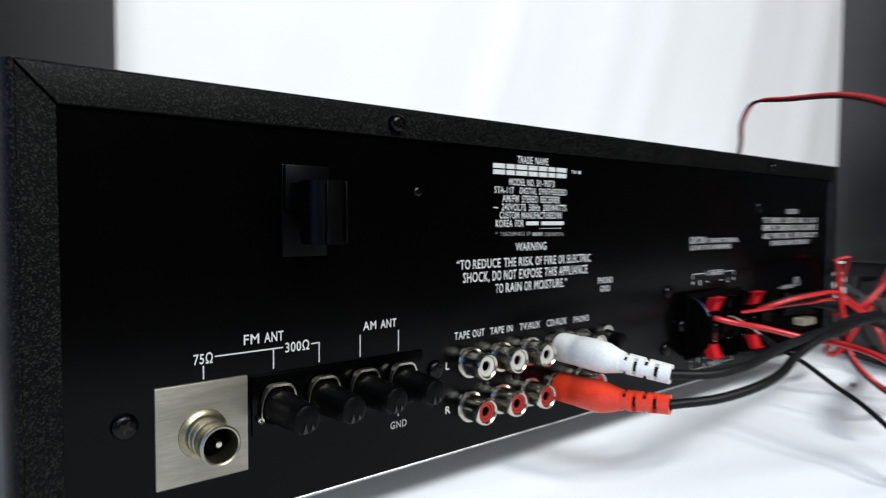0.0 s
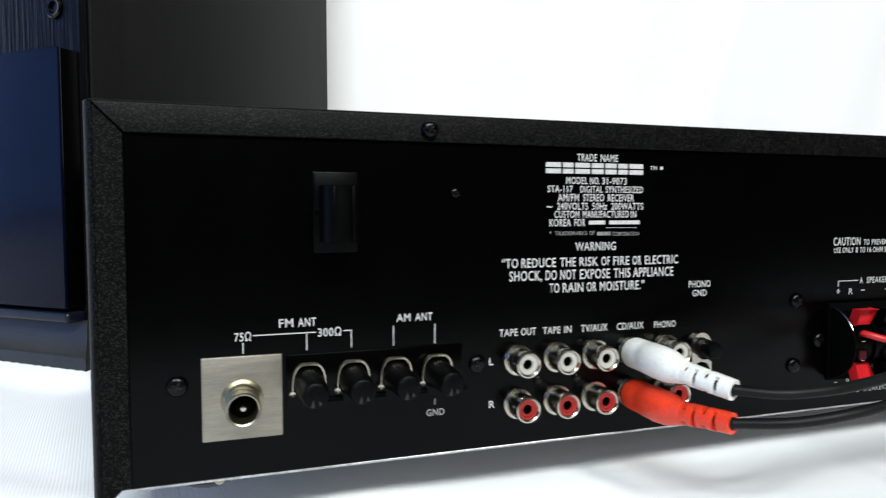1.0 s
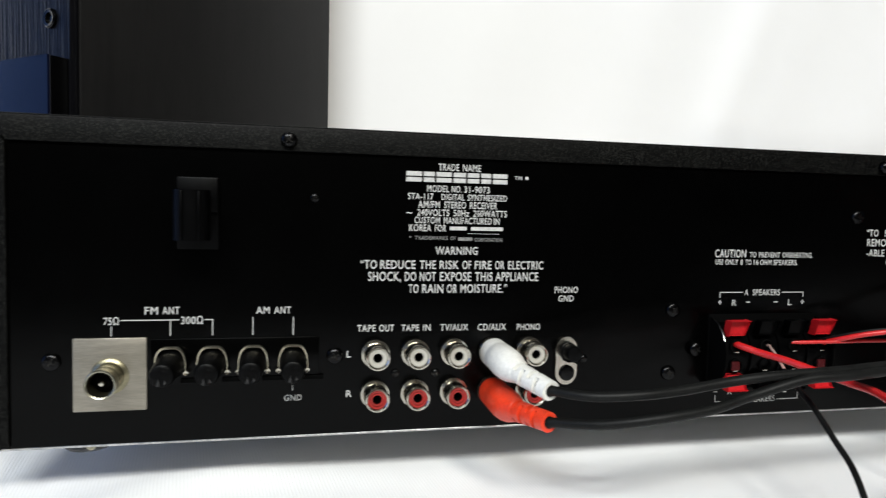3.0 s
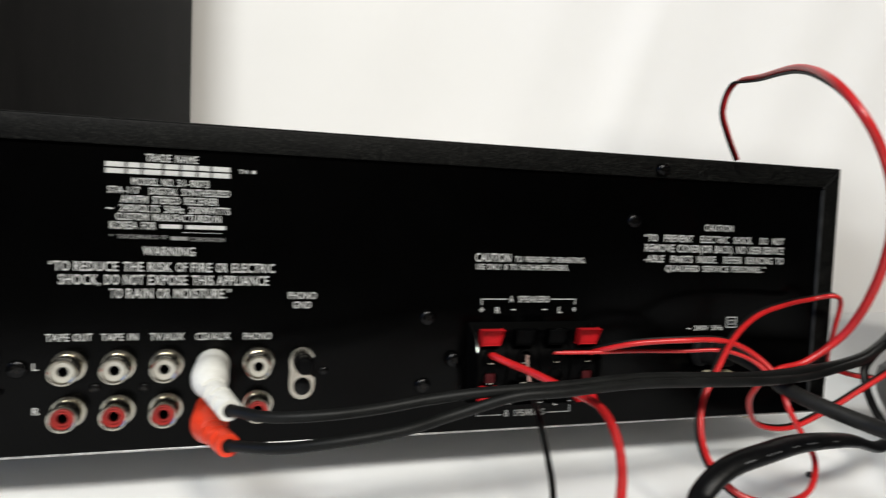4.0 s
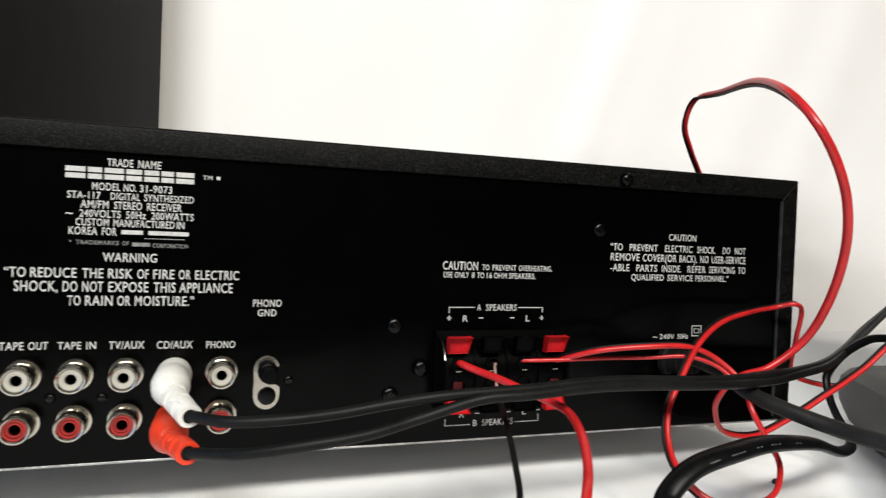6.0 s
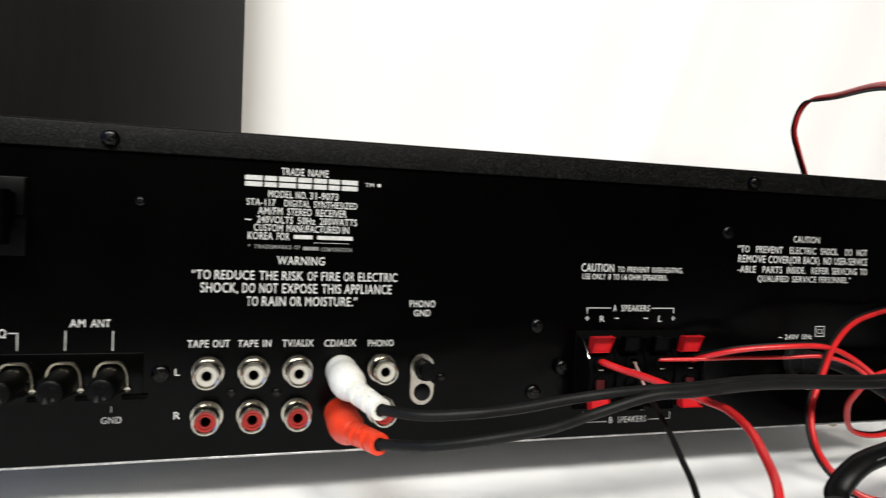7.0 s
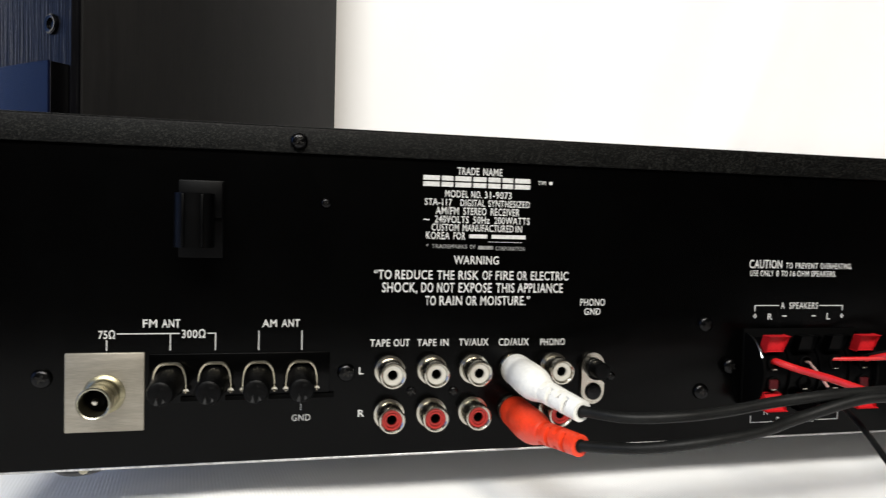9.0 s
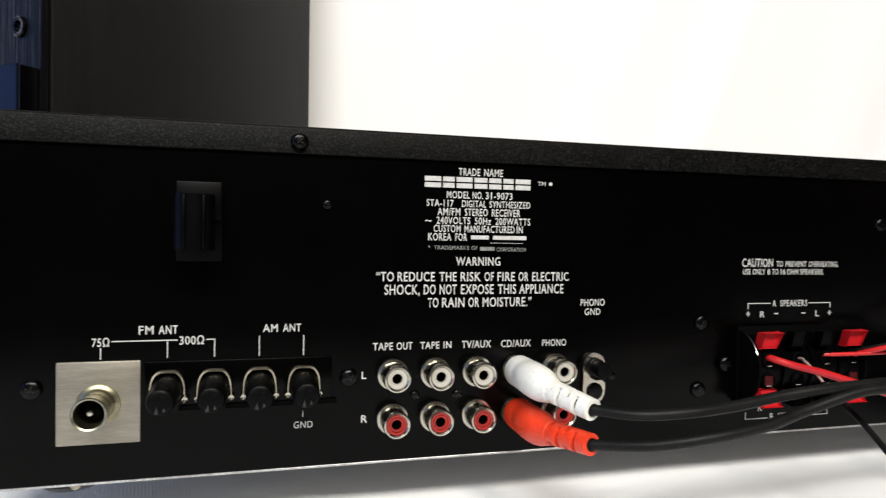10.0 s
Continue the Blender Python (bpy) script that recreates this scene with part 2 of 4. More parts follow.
def prism(outline, y0, y1, bevel=0.0, bm=None):
    """A closed outline in x and z, given depth from y0 to y1."""
    bm = bm or bmesh.new()
    a = [bm.verts.new((x, y0, z)) for x, z in outline]
    b = [bm.verts.new((x, y1, z)) for x, z in outline]
    faces = [bm.faces.new(a), bm.faces.new(b[::-1])]
    for i in range(len(a)):
        j = (i + 1) % len(a)
        faces.append(bm.faces.new((a[i], b[i], b[j], a[j])))
    if bevel:
        bmesh.ops.bevel(bm, geom=list({e for f in faces[:2] for e in f.edges}), offset=bevel, segments=2, affect="EDGES", profile=0.5)
    return bm


def lathe(profile, seg=28, bm=None, m=None):
    """A profile of (radius, way out of the panel) turned about the -y axis."""
    bm = bm or bmesh.new()
    rings = []
    made = []
    for r, d in profile:
        if r < 1e-7:
            v = [bm.verts.new((0, -d, 0))]
        else:
            v = [bm.verts.new((r * math.cos(2 * math.pi * k / seg), -d, r * math.sin(2 * math.pi * k / seg))) for k in range(seg)]
        rings.append(v)
        made += v
    for a, b in zip(rings, rings[1:]):
        for k in range(seg):
            j = (k + 1) % seg
            if len(a) == 1 and len(b) == 1:
                continue
            if len(a) == 1:
                bm.faces.new((a[0], b[j], b[k]))
            elif len(b) == 1:
                bm.faces.new((a[k], a[j], b[0]))
            else:
                bm.faces.new((a[k], a[j], b[j], b[k]))
    if m is not None:
        bmesh.ops.transform(bm, verts=made, matrix=m)
    return bm


def spline(points, per=10):
    """A smooth way through the points (centripetal in spirit, even steps)."""
    p = [Vector(q) for q in points]
    p = [p[0] * 2 - p[1]] + p + [p[-1] * 2 - p[-2]]
    out = []
    for i in range(1, len(p) - 2):
        for k in range(per):
            t = k / per
            a, b, c, d = p[i - 1], p[i], p[i + 1], p[i + 2]
            out.append(0.5 * ((2 * b) + (c - a) * t + (2 * a - 5 * b + 4 * c - d) * t * t + (3 * b - a - 3 * c + d) * t ** 3))
    out.append(p[-2])
    return out


def frames_along(way, up=Vector((0, 0, 1))):
    """A tangent and two cross directions at each step, carried along without twist."""
    tang = [(way[min(i + 1, len(way) - 1)] - way[max(i - 1, 0)]).normalized() for i in range(len(way))]
    side = tang[0].cross(up)
    side = side.normalized() if side.length > 1e-4 else Vector((1, 0, 0))
    out = []
    for t in tang:
        side = (side - t * side.dot(t)).normalized()
        out.append((t, side, side.cross(t).normalized()))
    return out


def sweep(way, section, radii=None, bm=None, twist=0.0):
    """A closed section (across, above) carried along a way, with caps; radii: a factor for each step."""
    bm = bm or bmesh.new()
    fr = frames_along(way)
    rings = []
    for i, (q, (t, s, u)) in enumerate(zip(way, fr)):
        f = radii[i] if radii else 1.0
        a = twist * i / max(1, len(way) - 1)
        c, d = math.cos(a), math.sin(a)
        rings.append([bm.verts.new(q + (s * (x * c - y * d) + u * (x * d + y * c)) * f) for x, y in section])
    n = len(section)
    for a, b in zip(rings, rings[1:]):
        for k in range(n):
            bm.faces.new((a[k], a[(k + 1) % n], b[(k + 1) % n], b[k]))
    bm.faces.new(rings[0][::-1])
    bm.faces.new(rings[-1])
    return bm


def circle(r, n=12, dx=0.0):
    return [(dx + r * math.cos(2 * math.pi * k / n), r * math.sin(2 * math.pi * k / n)) for k in range(n)]


def mm(points):
    return [(x * MM, y * MM, z * MM) for x, y, z in points]


def text_mesh(s, x0, x1, z0, z1, bold=0.0):
    """The words as a thin mesh facing -y: capitals from z0 to z1, the line from x0 to x1."""
    def flat(words):
        cu = bpy.data.curves.new("words", "FONT")
        cu.body, cu.size, cu.offset, cu.resolution_u = words, 1.0, bold, 3
        cu.space_character, cu.space_word = 1.10, 1.25
        ob = bpy.data.objects.new("words", cu)
        scene.collection.objects.link(ob)
        me = bpy.data.meshes.new_from_object(ob.evaluated_get(bpy.context.evaluated_depsgraph_get()))
        bpy.data.objects.remove(ob)
        bpy.data.curves.remove(cu)
        return me

    me = flat(s)
    xs = [v.co.x for v in me.vertices]
    cap = max(v.co.y for v in flat("H").vertices) if "cap" not in TEXT else TEXT["cap"]
    TEXT["cap"] = cap
    kx, kz = (x1 - x0) / (max(xs) - min(xs)), (z1 - z0) / cap
    lo = min(xs)
    for v in me.vertices:
        v.co = ((x0 + (v.co.x - lo) * kx) * MM, -0.00012, (z0 + v.co.y * kz) * MM)
    return me


TEXT = {}


def print_line(parent, x0, x1, z0, z1, words, mat=None, bold=0.012):
    """One printed line as one mesh, each word set between its own ends."""
    spec = [w.rsplit(" ", 2) for w in words.split("|")]
    a, b = float(spec[0][1]), float(spec[-1][2])
    k = (x1 - x0) / (b - a)
    bm = bmesh.new()
    for word, lo, hi in spec:
        me = text_mesh(word, x0 + (float(lo) - a) * k, x0 + (float(hi) - a) * k, z0, z1, bold)
        bm.from_mesh(me)
        bpy.data.meshes.remove(me)
    me = bpy.data.meshes.new("printed_text")
    bm.to_mesh(me)
    bm.free()
    me.materials.append(mat or PRINT)
    return place("printed_text", me, parent, "line of white printed capitals" if len(words) > 6 else "white printed letter")


def print_bars(parent, rects, name, label, mat=None):
    for x0, x1, z0, z1 in rects:
        if x1 - x0 < 0.45:
            x0, x1 = x0 + 0.05, x1 - 0.05
        if z1 - z0 < 0.55:
            z0, z1 = z0 + 0.04, z1 - 0.04
        part(name, box(x0 * MM, x1 * MM, -0.00014, 0.0001, z0 * MM, z1 * MM), mat or PRINT, parent, label, smooth=0)


# ---- the room, the table and the white cloths ----


def slab(name, x0, x1, y0, y1, z0, z1, mat, label, category):
    ob = part(name, box(x0, x1, y0, y1, z0, z1), mat, None, label, smooth=0)
    return tagged(ob, category=category, kind="structure")


slab("floor", -2.3, 2.8, -2.8, 1.3, -0.85, -0.75, FLOOR, "brown wooden board floor of the room", "floor")
slab("ceiling", -2.3, 2.8, -2.8, 1.3, 2.0, 2.1, WALL, "unseen ceiling, made dark for dim reflections", "ceiling")
slab("wall_north", -2.2, 2.7, 1.2, 1.3, -0.75, 2.0, WALL, "unseen wall behind the table, made dark for dim reflections", "wall")
slab("wall_south", -2.2, 2.7, -2.8, -2.7, -0.75, 2.0, WALL, "unseen wall of the room, made dark for dim reflections", "wall")
slab("wall_east", 2.7, 2.8, -2.7, 1.2, -0.75, 2.0, WALL, "unseen wall of the room, made dark for dim reflections", "wall")
bm = box(-2.3, -2.2, -2.7, 1.2, -0.75, -0.12)
box(-2.3, -2.2, -2.7, 1.2, 1.42, 2.0, bm=bm)
box(-2.3, -2.2, -2.7, -1.20, -0.12, 1.42, bm=bm)
box(-2.3, -2.2, 0.96, 1.2, -0.12, 1.42, bm=bm)
tagged(part("wall_west", bm, WALL, None, "unseen wall with a window opening, made dark for dim reflections", smooth=0), category="wall", kind="structure")

table = thing("table", (0.25, 0.1, -0.75), "wooden table under the white cloth", "table")
part("tabletop", box(-0.75, 1.25, -0.26, 0.70, -0.035, -0.006, 0.004), WOOD, table)
for lx in (-0.68, 1.18):
    for ly in (-0.20, 0.63):
        part("leg", box(lx - 0.03, lx + 0.03, ly - 0.03, ly + 0.03, -0.75, -0.035, 0.003), WOOD, table)


def smooth_step(a, b, x):
    t = max(0.0, min(1.0, (x - a) / (b - a)))
    return t * t * (3 - 2 * t)


def cloth_height(x, y):
    """The cloth lies flat, with a few low creases and a raised stack under it to the right."""
    h = 0.0
    for cx, cy, ang, length, wide, tall in CREASES:
        dx, dy = x - cx, y - cy
        a = dx * math.cos(ang) + dy * math.sin(ang)
        b = -dx * math.sin(ang) + dy * math.cos(ang)
        h += tall * math.exp(-(b / wide) ** 2 - (a / length) ** 2)
    h += 0.0012 * noise.noise((x * 9, y * 9, 0.3)) * (1 - smooth_step(-0.05, -0.3, y))
    keep = smooth_step(0.0, 0.06, abs(x - 0.2) - 0.2) + smooth_step(0.03, 0.0, y)
    h *= min(1.0, keep + 0.25)
    rise = smooth_step(-0.012, -0.001, (x - 0.524) * 0.98 - (y - 0.040) * 0.20) * smooth_step(0.025, 0.002, (x - 0.524) * 0.20 + (y - 0.040) * 0.98)
    a = -(x + 0.046) * 0.759 + (y - 0.229) * 0.652
    c = (x + 0.046) * 0.652 + (y - 0.229) * 0.759
    fold = smooth_step(-0.035, -0.008, a) * smooth_step(0.25, 0.22, a) * smooth_step(-0.035, -0.012, c) * smooth_step(0.30, 0.26, c)
    return h - 0.0012 + (PAD + 0.0012) * rise + FOLDED * fold


RISER, PAD, FOLDED = 0.061, 0.026, 0.008
rng = random.Random(4)
CREASES = [(rng.uniform(-0.25, 0.6), rng.uniform(-0.2, 0.1), rng.uniform(-0.7, 0.9), rng.uniform(0.05, 0.16), rng.uniform(0.006, 0.014), rng.uniform(0.0016, 0.0040)) for k in range(26)]


def tablecloth():
    bm = bmesh.new()
    nx, ny = 300, 200
    x0, x1, y0, y1 = -0.75, 1.25, -0.262, 0.62
    grid = []
    for j in range(ny + 1):
        y = y0 + (y1 - y0) * j / ny
        grid.append([bm.verts.new((x0 + (x1 - x0) * i / nx, y, cloth_height(x0 + (x1 - x0) * i / nx, y))) for i in range(nx + 1)])
    for j in range(ny):
        for i in range(nx):
            bm.faces.new((grid[j][i], grid[j][i + 1], grid[j + 1][i + 1], grid[j + 1][i]))
    ob = part("tablecloth", bm, CLOTH, None, "white ribbed cotton cloth spread over the table", smooth=180)
    so = ob.modifiers.new("thickness", "SOLIDIFY")
    so.thickness, so.offset = 0.0012, -1
    return tagged(ob, category="tablecloth")


tablecloth()


def backdrop():
    """A white sheet hung behind, falling in a few broad soft folds."""
    bm = bmesh.new()
    nx, nz = 420, 60
    grid = []
    for j in range(nz + 1):
        z = 0.0004 + 1.1 * (j / nz) ** 1.8
        row = []
        for i in range(nx + 1):
            x = -1.0 + 3.3 * i / nx
            lean = x - 0.38 * z
            y = 0.50 + 0.0030 * noise.noise((lean * 4, 0.0, z * 0.8)) + 0.0012 * noise.noise((lean * 16, 2.0, z * 1.5))
            for fx, w, d in FOLDS:
                y -= d * math.exp(-((lean - fx) / w) ** 2)
            low = max(0.0, 1 - z / 0.12)
            row.append(bm.verts.new((x, y - (0.075 + 0.045 * smooth_step(0.15, 0.35, x)) * low * low, z)))
        grid.append(row)
    for j in range(nz):
        for i in range(nx):
            bm.faces.new((grid[j][i], grid[j][i + 1], grid[j + 1][i + 1], grid[j + 1][i]))
    ob = part("backdrop_sheet", bm, SHEET, None, "white cotton sheet hung behind with soft folds", smooth=180)
    so = ob.modifiers.new("thickness", "SOLIDIFY")
    so.thickness, so.offset = 0.001, 1
    return tagged(ob, category="sheet")


FOLDS = [(0.20, 0.05, 0.002), (0.385, 0.03, 0.002), (0.512, 0.030, 0.007), (0.565, 0.05, 0.004), (0.74, 0.06, 0.004), (0.86, 0.05, 0.005), (1.15, 0.08, 0.008), (1.5, 0.07, 0.009)]
backdrop()

# ---- the receiver ----
X0, X1, ZB, ZT, LIP, DEPTH = -6.0, 415.5, 19.6, 125.5, 8.3, 250.0
receiver = thing("stereo_receiver", (0.2047, 0.125, 0.0), "black steel stereo receiver seen from its rear panel of jacks", "stereo receiver")

panel = part("rear_panel", box((X0 + 1) * MM, (X1 - 1) * MM, 0, 0.0012, ZB * MM, (ZT - 2) * MM), PANEL, receiver, "flat black painted steel rear panel with white printing", smooth=0)
# the cover: roof and two sides of folded sheet, bulging a little behind the rim
BULGE, SET_BACK = 1.85, 0.0052


def cover_prism(x0, x1, y0, y1):
    return prism([(x0 * MM, 0.0195), ((x0 + 1) * MM, 0.0195), ((x0 + 1) * MM, (ZT - 1) * MM), ((x1 - 1) * MM, (ZT - 1) * MM), ((x1 - 1) * MM, 0.0195), (x1 * MM, 0.0195), (x1 * MM, ZT * MM), (x0 * MM, ZT * MM)], y0, y1)


part("cover_front", cover_prism(X0 + 0.5, X1 - 0.5, 0.0006, SET_BACK), POWDER, receiver)
bm = cover_prism(X0 - BULGE, X1 + BULGE, SET_BACK, DEPTH * MM)
part("cover", bm, POWDER, receiver, "textured black powder-coated steel cover")
for end, way in ((X0, -1), (X1, 1)):
    bm = bmesh.new()
    turn = [math.pi / 2 * k / 12 for k in range(13)]
    outline = [((end - way + way * (BULGE + 1) * math.cos(a)) * MM, SET_BACK - (SET_BACK + 0.0013) * math.sin(a)) for a in turn] + [((end - way) * MM, SET_BACK)]
    low, high = ([bm.verts.new((x, y, z)) for x, y in outline] for z in ((ZB - 1.9) * MM, (ZT - 0.3) * MM))
    for k in range(len(outline)):
        bm.faces.new((low[k - 1], low[k], high[k], high[k - 1]))
    bm.faces.new(low)
    bm.faces.new(high)
    bmesh.ops.recalc_face_normals(bm, faces=bm.faces)
    part("cover_fold", bm, POWDER, receiver, "rounded outer fold of the cover", smooth=40)
# its folded-in rim, mitred at the two corners
gap = 0.28
for name, quad in (
    ("rim_top", [(X0 + gap, ZT), (X1 - gap, ZT), (X1 - LIP - gap, ZT - LIP - 0.2), (X0 + LIP + gap, ZT - LIP - 0.2)]),
    ("rim_side", [(X0 + 1, ZT - 1 - gap), (X0 + LIP, ZT - LIP - gap - 0.2), (X0 + LIP, ZB + 0.6), (X0 + LIP - 2.2, ZB + 0.2), (X0 + 3.8, ZB - 2.0), (X0 + 1.6, ZB - 2.4), (X0 + 1, ZB - 2.2)]),
    ("rim_side", [(X1 - 1, ZT - 1 - gap), (X1 - LIP, ZT - LIP - gap - 0.2), (X1 - LIP, ZB + 0.6), (X1 - LIP + 2.2, ZB + 0.2), (X1 - 3.8, ZB - 1.0), (X1 - 1.6, ZB - 1.4), (X1 - 1, ZB - 1.2)]),
):
    bm = prism([(x * MM, z * MM) for x, z in quad], -0.0013, 0.0004)
    fold = [e for e in bm.edges if all(v.co.y < -0.001 and v.co.z > (ZT - 0.5) * MM for v in e.verts)]
    bmesh.ops.bevel(bm, geom=fold, offset=0.0010, segments=4, affect="EDGES", profile=0.5)
    bmesh.ops.bevel(bm, geom=[e for e in bm.edges if all(v.co.y < -0.001 for v in e.verts) and e.calc_face_angle(0) > 1.2], offset=0.0002, segments=1, affect="EDGES", profile=0.5)
    part(name, bm, POWDER, receiver)
part("bottom_plate", box((X0 + 2) * MM, (X1 - 2) * MM, 0.0002, DEPTH * MM, (ZB - 1.0) * MM, (ZB - 0.02) * MM, 0.0003, 1), BARE, receiver, "bare steel bottom plate with a bright cut edge")
part("front_fascia", box((X0 + 0.5) * MM, (X1 - 0.5) * MM, (DEPTH + 0.3) * MM, (DEPTH + 14) * MM, 0.017, ZT * MM, 0.003), BLACK_PLASTIC, receiver)
for fx in (0.034, 0.376):
    for fy in (0.05, 0.225):
        part("foot", lathe([(0.0, 0.0), (0.011, 0.0), (0.0125, 0.002), (0.014, 0.0182), (0.0, 0.0182)], m=Matrix.Translation((fx, fy, 0.0185)) @ Matrix.Rotation(radians(90), 4, "X") @ Matrix.Diagonal((1, -1, 1, 1))), RUBBER, receiver, "round dark rubber foot")
# a shorter foot disc added near the rear left corner
part("near_foot", lathe([(0.0, -0.0030), (0.0075, -0.0030), (0.0092, -0.0015), (0.0096, 0.0036), (0.0, 0.0036)], seg=28, m=Matrix.Translation((0.0222, 0.0120, 0.0186)) @ Matrix.Rotation(radians(90), 4, "X") @ Matrix.Diagonal((1, -1, 1, 1))), RUBBER, receiver, "round dark foot under the bottom plate")
for sx in (25.0, 189.7, 378.0):
    part("foot_screw", lathe([(0.0, 0.0010), (0.0010, 0.0008), (0.0015, 0.0), (0.0015, -0.002), (0, -0.002)], seg=16, m=Matrix.Translation((sx * MM, 0.0030, (ZB - 1.5) * MM))), BEIGE, receiver, "small bare metal screw")

# the right rim's inner edge, paler than the rest of the rim
part("rim_edge", box((X1 - LIP - 0.28) * MM, (X1 - LIP - 0.02) * MM, -0.0012, 0.0002, (ZB + 1.5) * MM, (ZT - LIP - 1.2) * MM), EDGE_DIM, receiver, "pale inner edge of the rim", smooth=0)


def screw_meshes(r, h, name):
    """A pan-head screw and the cross cut into it."""
    head = mesh_of(name, lathe([(r * 1.02, -0.0002), (r, h * 0.35), (r * 0.93, h * 0.60), (r * 0.80, h * 0.80), (r * 0.58, h * 0.95), (r * 0.30, h), (0, h)], seg=24), SCREW)
    bm = bmesh.new()
    for a in (25, 115):
        got = bmesh.ops.create_cube(bm, size=1)["verts"]
        bmesh.ops.transform(bm, verts=got, matrix=Matrix.Rotation(radians(a), 4, "Y") @ Matrix.Diagonal((r * 0.95, h * 0.44, r * 0.20, 1)))
    cut = mesh_of("cross_recess", bm, SLOT, 0)
    return head, cut, h


BIG, MID, TINY = screw_meshes(0.0027, 0.0024, "screw"), screw_meshes(0.0029, 0.0016, "screw"), screw_meshes(0.0016, 0.0010, "screw")


def screw(kind, x, z, y=0.0, turn=0.0):
    head, cut, h = kind
    s = place("screw", head, receiver, "black cross-head screw", Matrix.Translation((x * MM, y, z * MM)) @ Matrix.Rotation(radians(turn), 4, "Y"))
    place("cross_recess", cut, s, "", Matrix.Translation((0, -h * 0.83, 0)))


for k, (x, z) in enumerate(((87.6, 120.7), (326.4, 120.3))):
    screw(BIG, x, z, -0.0013, 15 + 40 * k)
for k, (x, z) in enumerate(((14.4, 47.1), (103.8, 47.0), (316.1, 99.7), (233.6, 62.0), (232.6, 37.2))):
    screw(MID, x, z, 0, 37 * k)
screw(MID, 243.6, 46.6, -0.0012, 10)
for k, (x, z) in enumerate(((125.3, 40.2), (139.7, 39.9), (196.8, 43.6), (96.4, 101.6))):
    screw(TINY, x, z, 0, 20 * k)

# aerial socket on its square plate
DULL = material("dull_nickel", (0.34, 0.325, 0.25), 0.34, 1.0, spots=0.2, scale=400)
plate = part("aerial_plate", box(0.0207, 0.0429, -0.0008, 0.0003, 0.0306, 0.0546, 0.0003), TIN, receiver, "square bright tin-plated aerial socket plate")
sock = part("aerial_socket", lathe([(0.0060, 0.0), (0.0059, 0.0005), (0.0050, 0.0008), (0.0046, 0.0012), (0.0046, 0.0030), (0.0043, 0.0033), (0.0043, 0.0039), (0.0046, 0.0042), (0.0046, 0.0056), (0.0043, 0.0059), (0.0043, 0.0065), (0.0045, 0.0068), (0.0045, 0.0106), (0.0043, 0.0110), (0.0040, 0.0110), (0.0039, 0.0030), (0, 0.0030)], seg=40), BRASS, receiver, "tubular nickel and brass aerial socket", at=Matrix.Translation((0.0317, -0.0006, 0.0421)))
part("socket_lip", lathe([(0.0046, 0.0102), (0.0047, 0.0110), (0.0044, 0.0114), (0.0040, 0.0112), (0.0039, 0.0100)], seg=40), DULL, sock, "bright rolled lip")
part("socket_core", lathe([(0.0038, 0.0031), (0.0037, 0.0052), (0.0022, 0.0054), (0.0021, 0.0070), (0.0, 0.0070)], seg=24), BORE, sock, "dark insulating core")
part("centre_pin", lathe([(0.0009, 0.0032), (0.0010, 0.0092), (0.0007, 0.0099), (0, 0.0100)], seg=14), NICKEL, sock)

# aerial spring terminals
strip = part("aerial_terminal_strip", box(0.0440, 0.0985, -0.0007, 0.0003, 0.0385, 0.0540, 0.0004), PANEL, receiver, "black plastic strip of four push terminals")


CLIP = material("clip_wire", (0.55, 0.50, 0.38), 0.28, 1.0, spots=0.25, scale=400)


def arch_section():
    """The clip's line: up one side, over a flat top and down the other side."""
    half = [(0.0046, -0.0042), (0.0048, -0.0030), (0.0047, -0.0010), (0.0044, 0.0010), (0.0038, 0.0026), (0.0030, 0.0036), (0.0021, 0.0041), (0.0010, 0.0042)]
    pts = [(-x, 0, z) for x, z in half] + [(x, 0, z) for x, z in reversed(half)]
    return spline(pts, 3)


def ribbon(half_wide, mid_thick, end_thick):
    """The clip as a bent strip, thickest over its flat top."""
    way = arch_section()
    n = len(way)
    fat = [end_thick / mid_thick + (1 - end_thick / mid_thick) * smooth_step(0.46, 0.12, abs(i / (n - 1) - 0.5)) for i in range(n)]
    return sweep(way, [(-half_wide, -mid_thick), (half_wide, -mid_thick), (half_wide, mid_thick), (-half_wide, mid_thick)], fat)


ARCH = mesh_of("metal_clip", ribbon(0.00095, 0.00030, 0.00009), CLIP)
bm = lathe([(0.0045, 0.0), (0.0043, 0.0060), (0.0040, 0.0120), (0.0038, 0.0158), (0.0034, 0.0170), (0.0026, 0.0174), (0, 0.0172)], seg=30)
LEVER = mesh_of("push_button", bm, KNOB)
# two small pale triangles stand in for the glints on a button end
bm = prism([(-0.0014, -0.0030), (-0.0003, -0.0030), (-0.0007, -0.0008)], -0.0177, -0.0168)
prism([(0.0008, -0.0026), (0.0016, -0.0022), (0.0010, -0.0012)], -0.0176, -0.0168, bm=bm)
KNOB_GLINT = mesh_of("button_glint", bm, GLINT_PALE, 0)
EYELET = mesh_of("wire_eyelet", lathe([(0.0008, -0.001), (0.0009, 0.0008), (0.0008, 0.0011), (0.0005, 0.0010), (0.0004, 0.0002), (0, 0.0002)], seg=14), NICKEL)
SOCKET = mesh_of("socket_well", lathe([(0.0050, -0.0004), (0.0050, 0.0008), (0.0046, 0.0009), (0.0045, 0.0002), (0, 0.0002)], seg=30), BORE)
# flat dark bar drawn for the shadowed slot between two buttons
SLOT_SHADE = mesh_of("slot_shade", box(-0.0036, 0.0036, -0.0004, 0.0003, -0.0007, 0.0007, 0.0001), BORE)
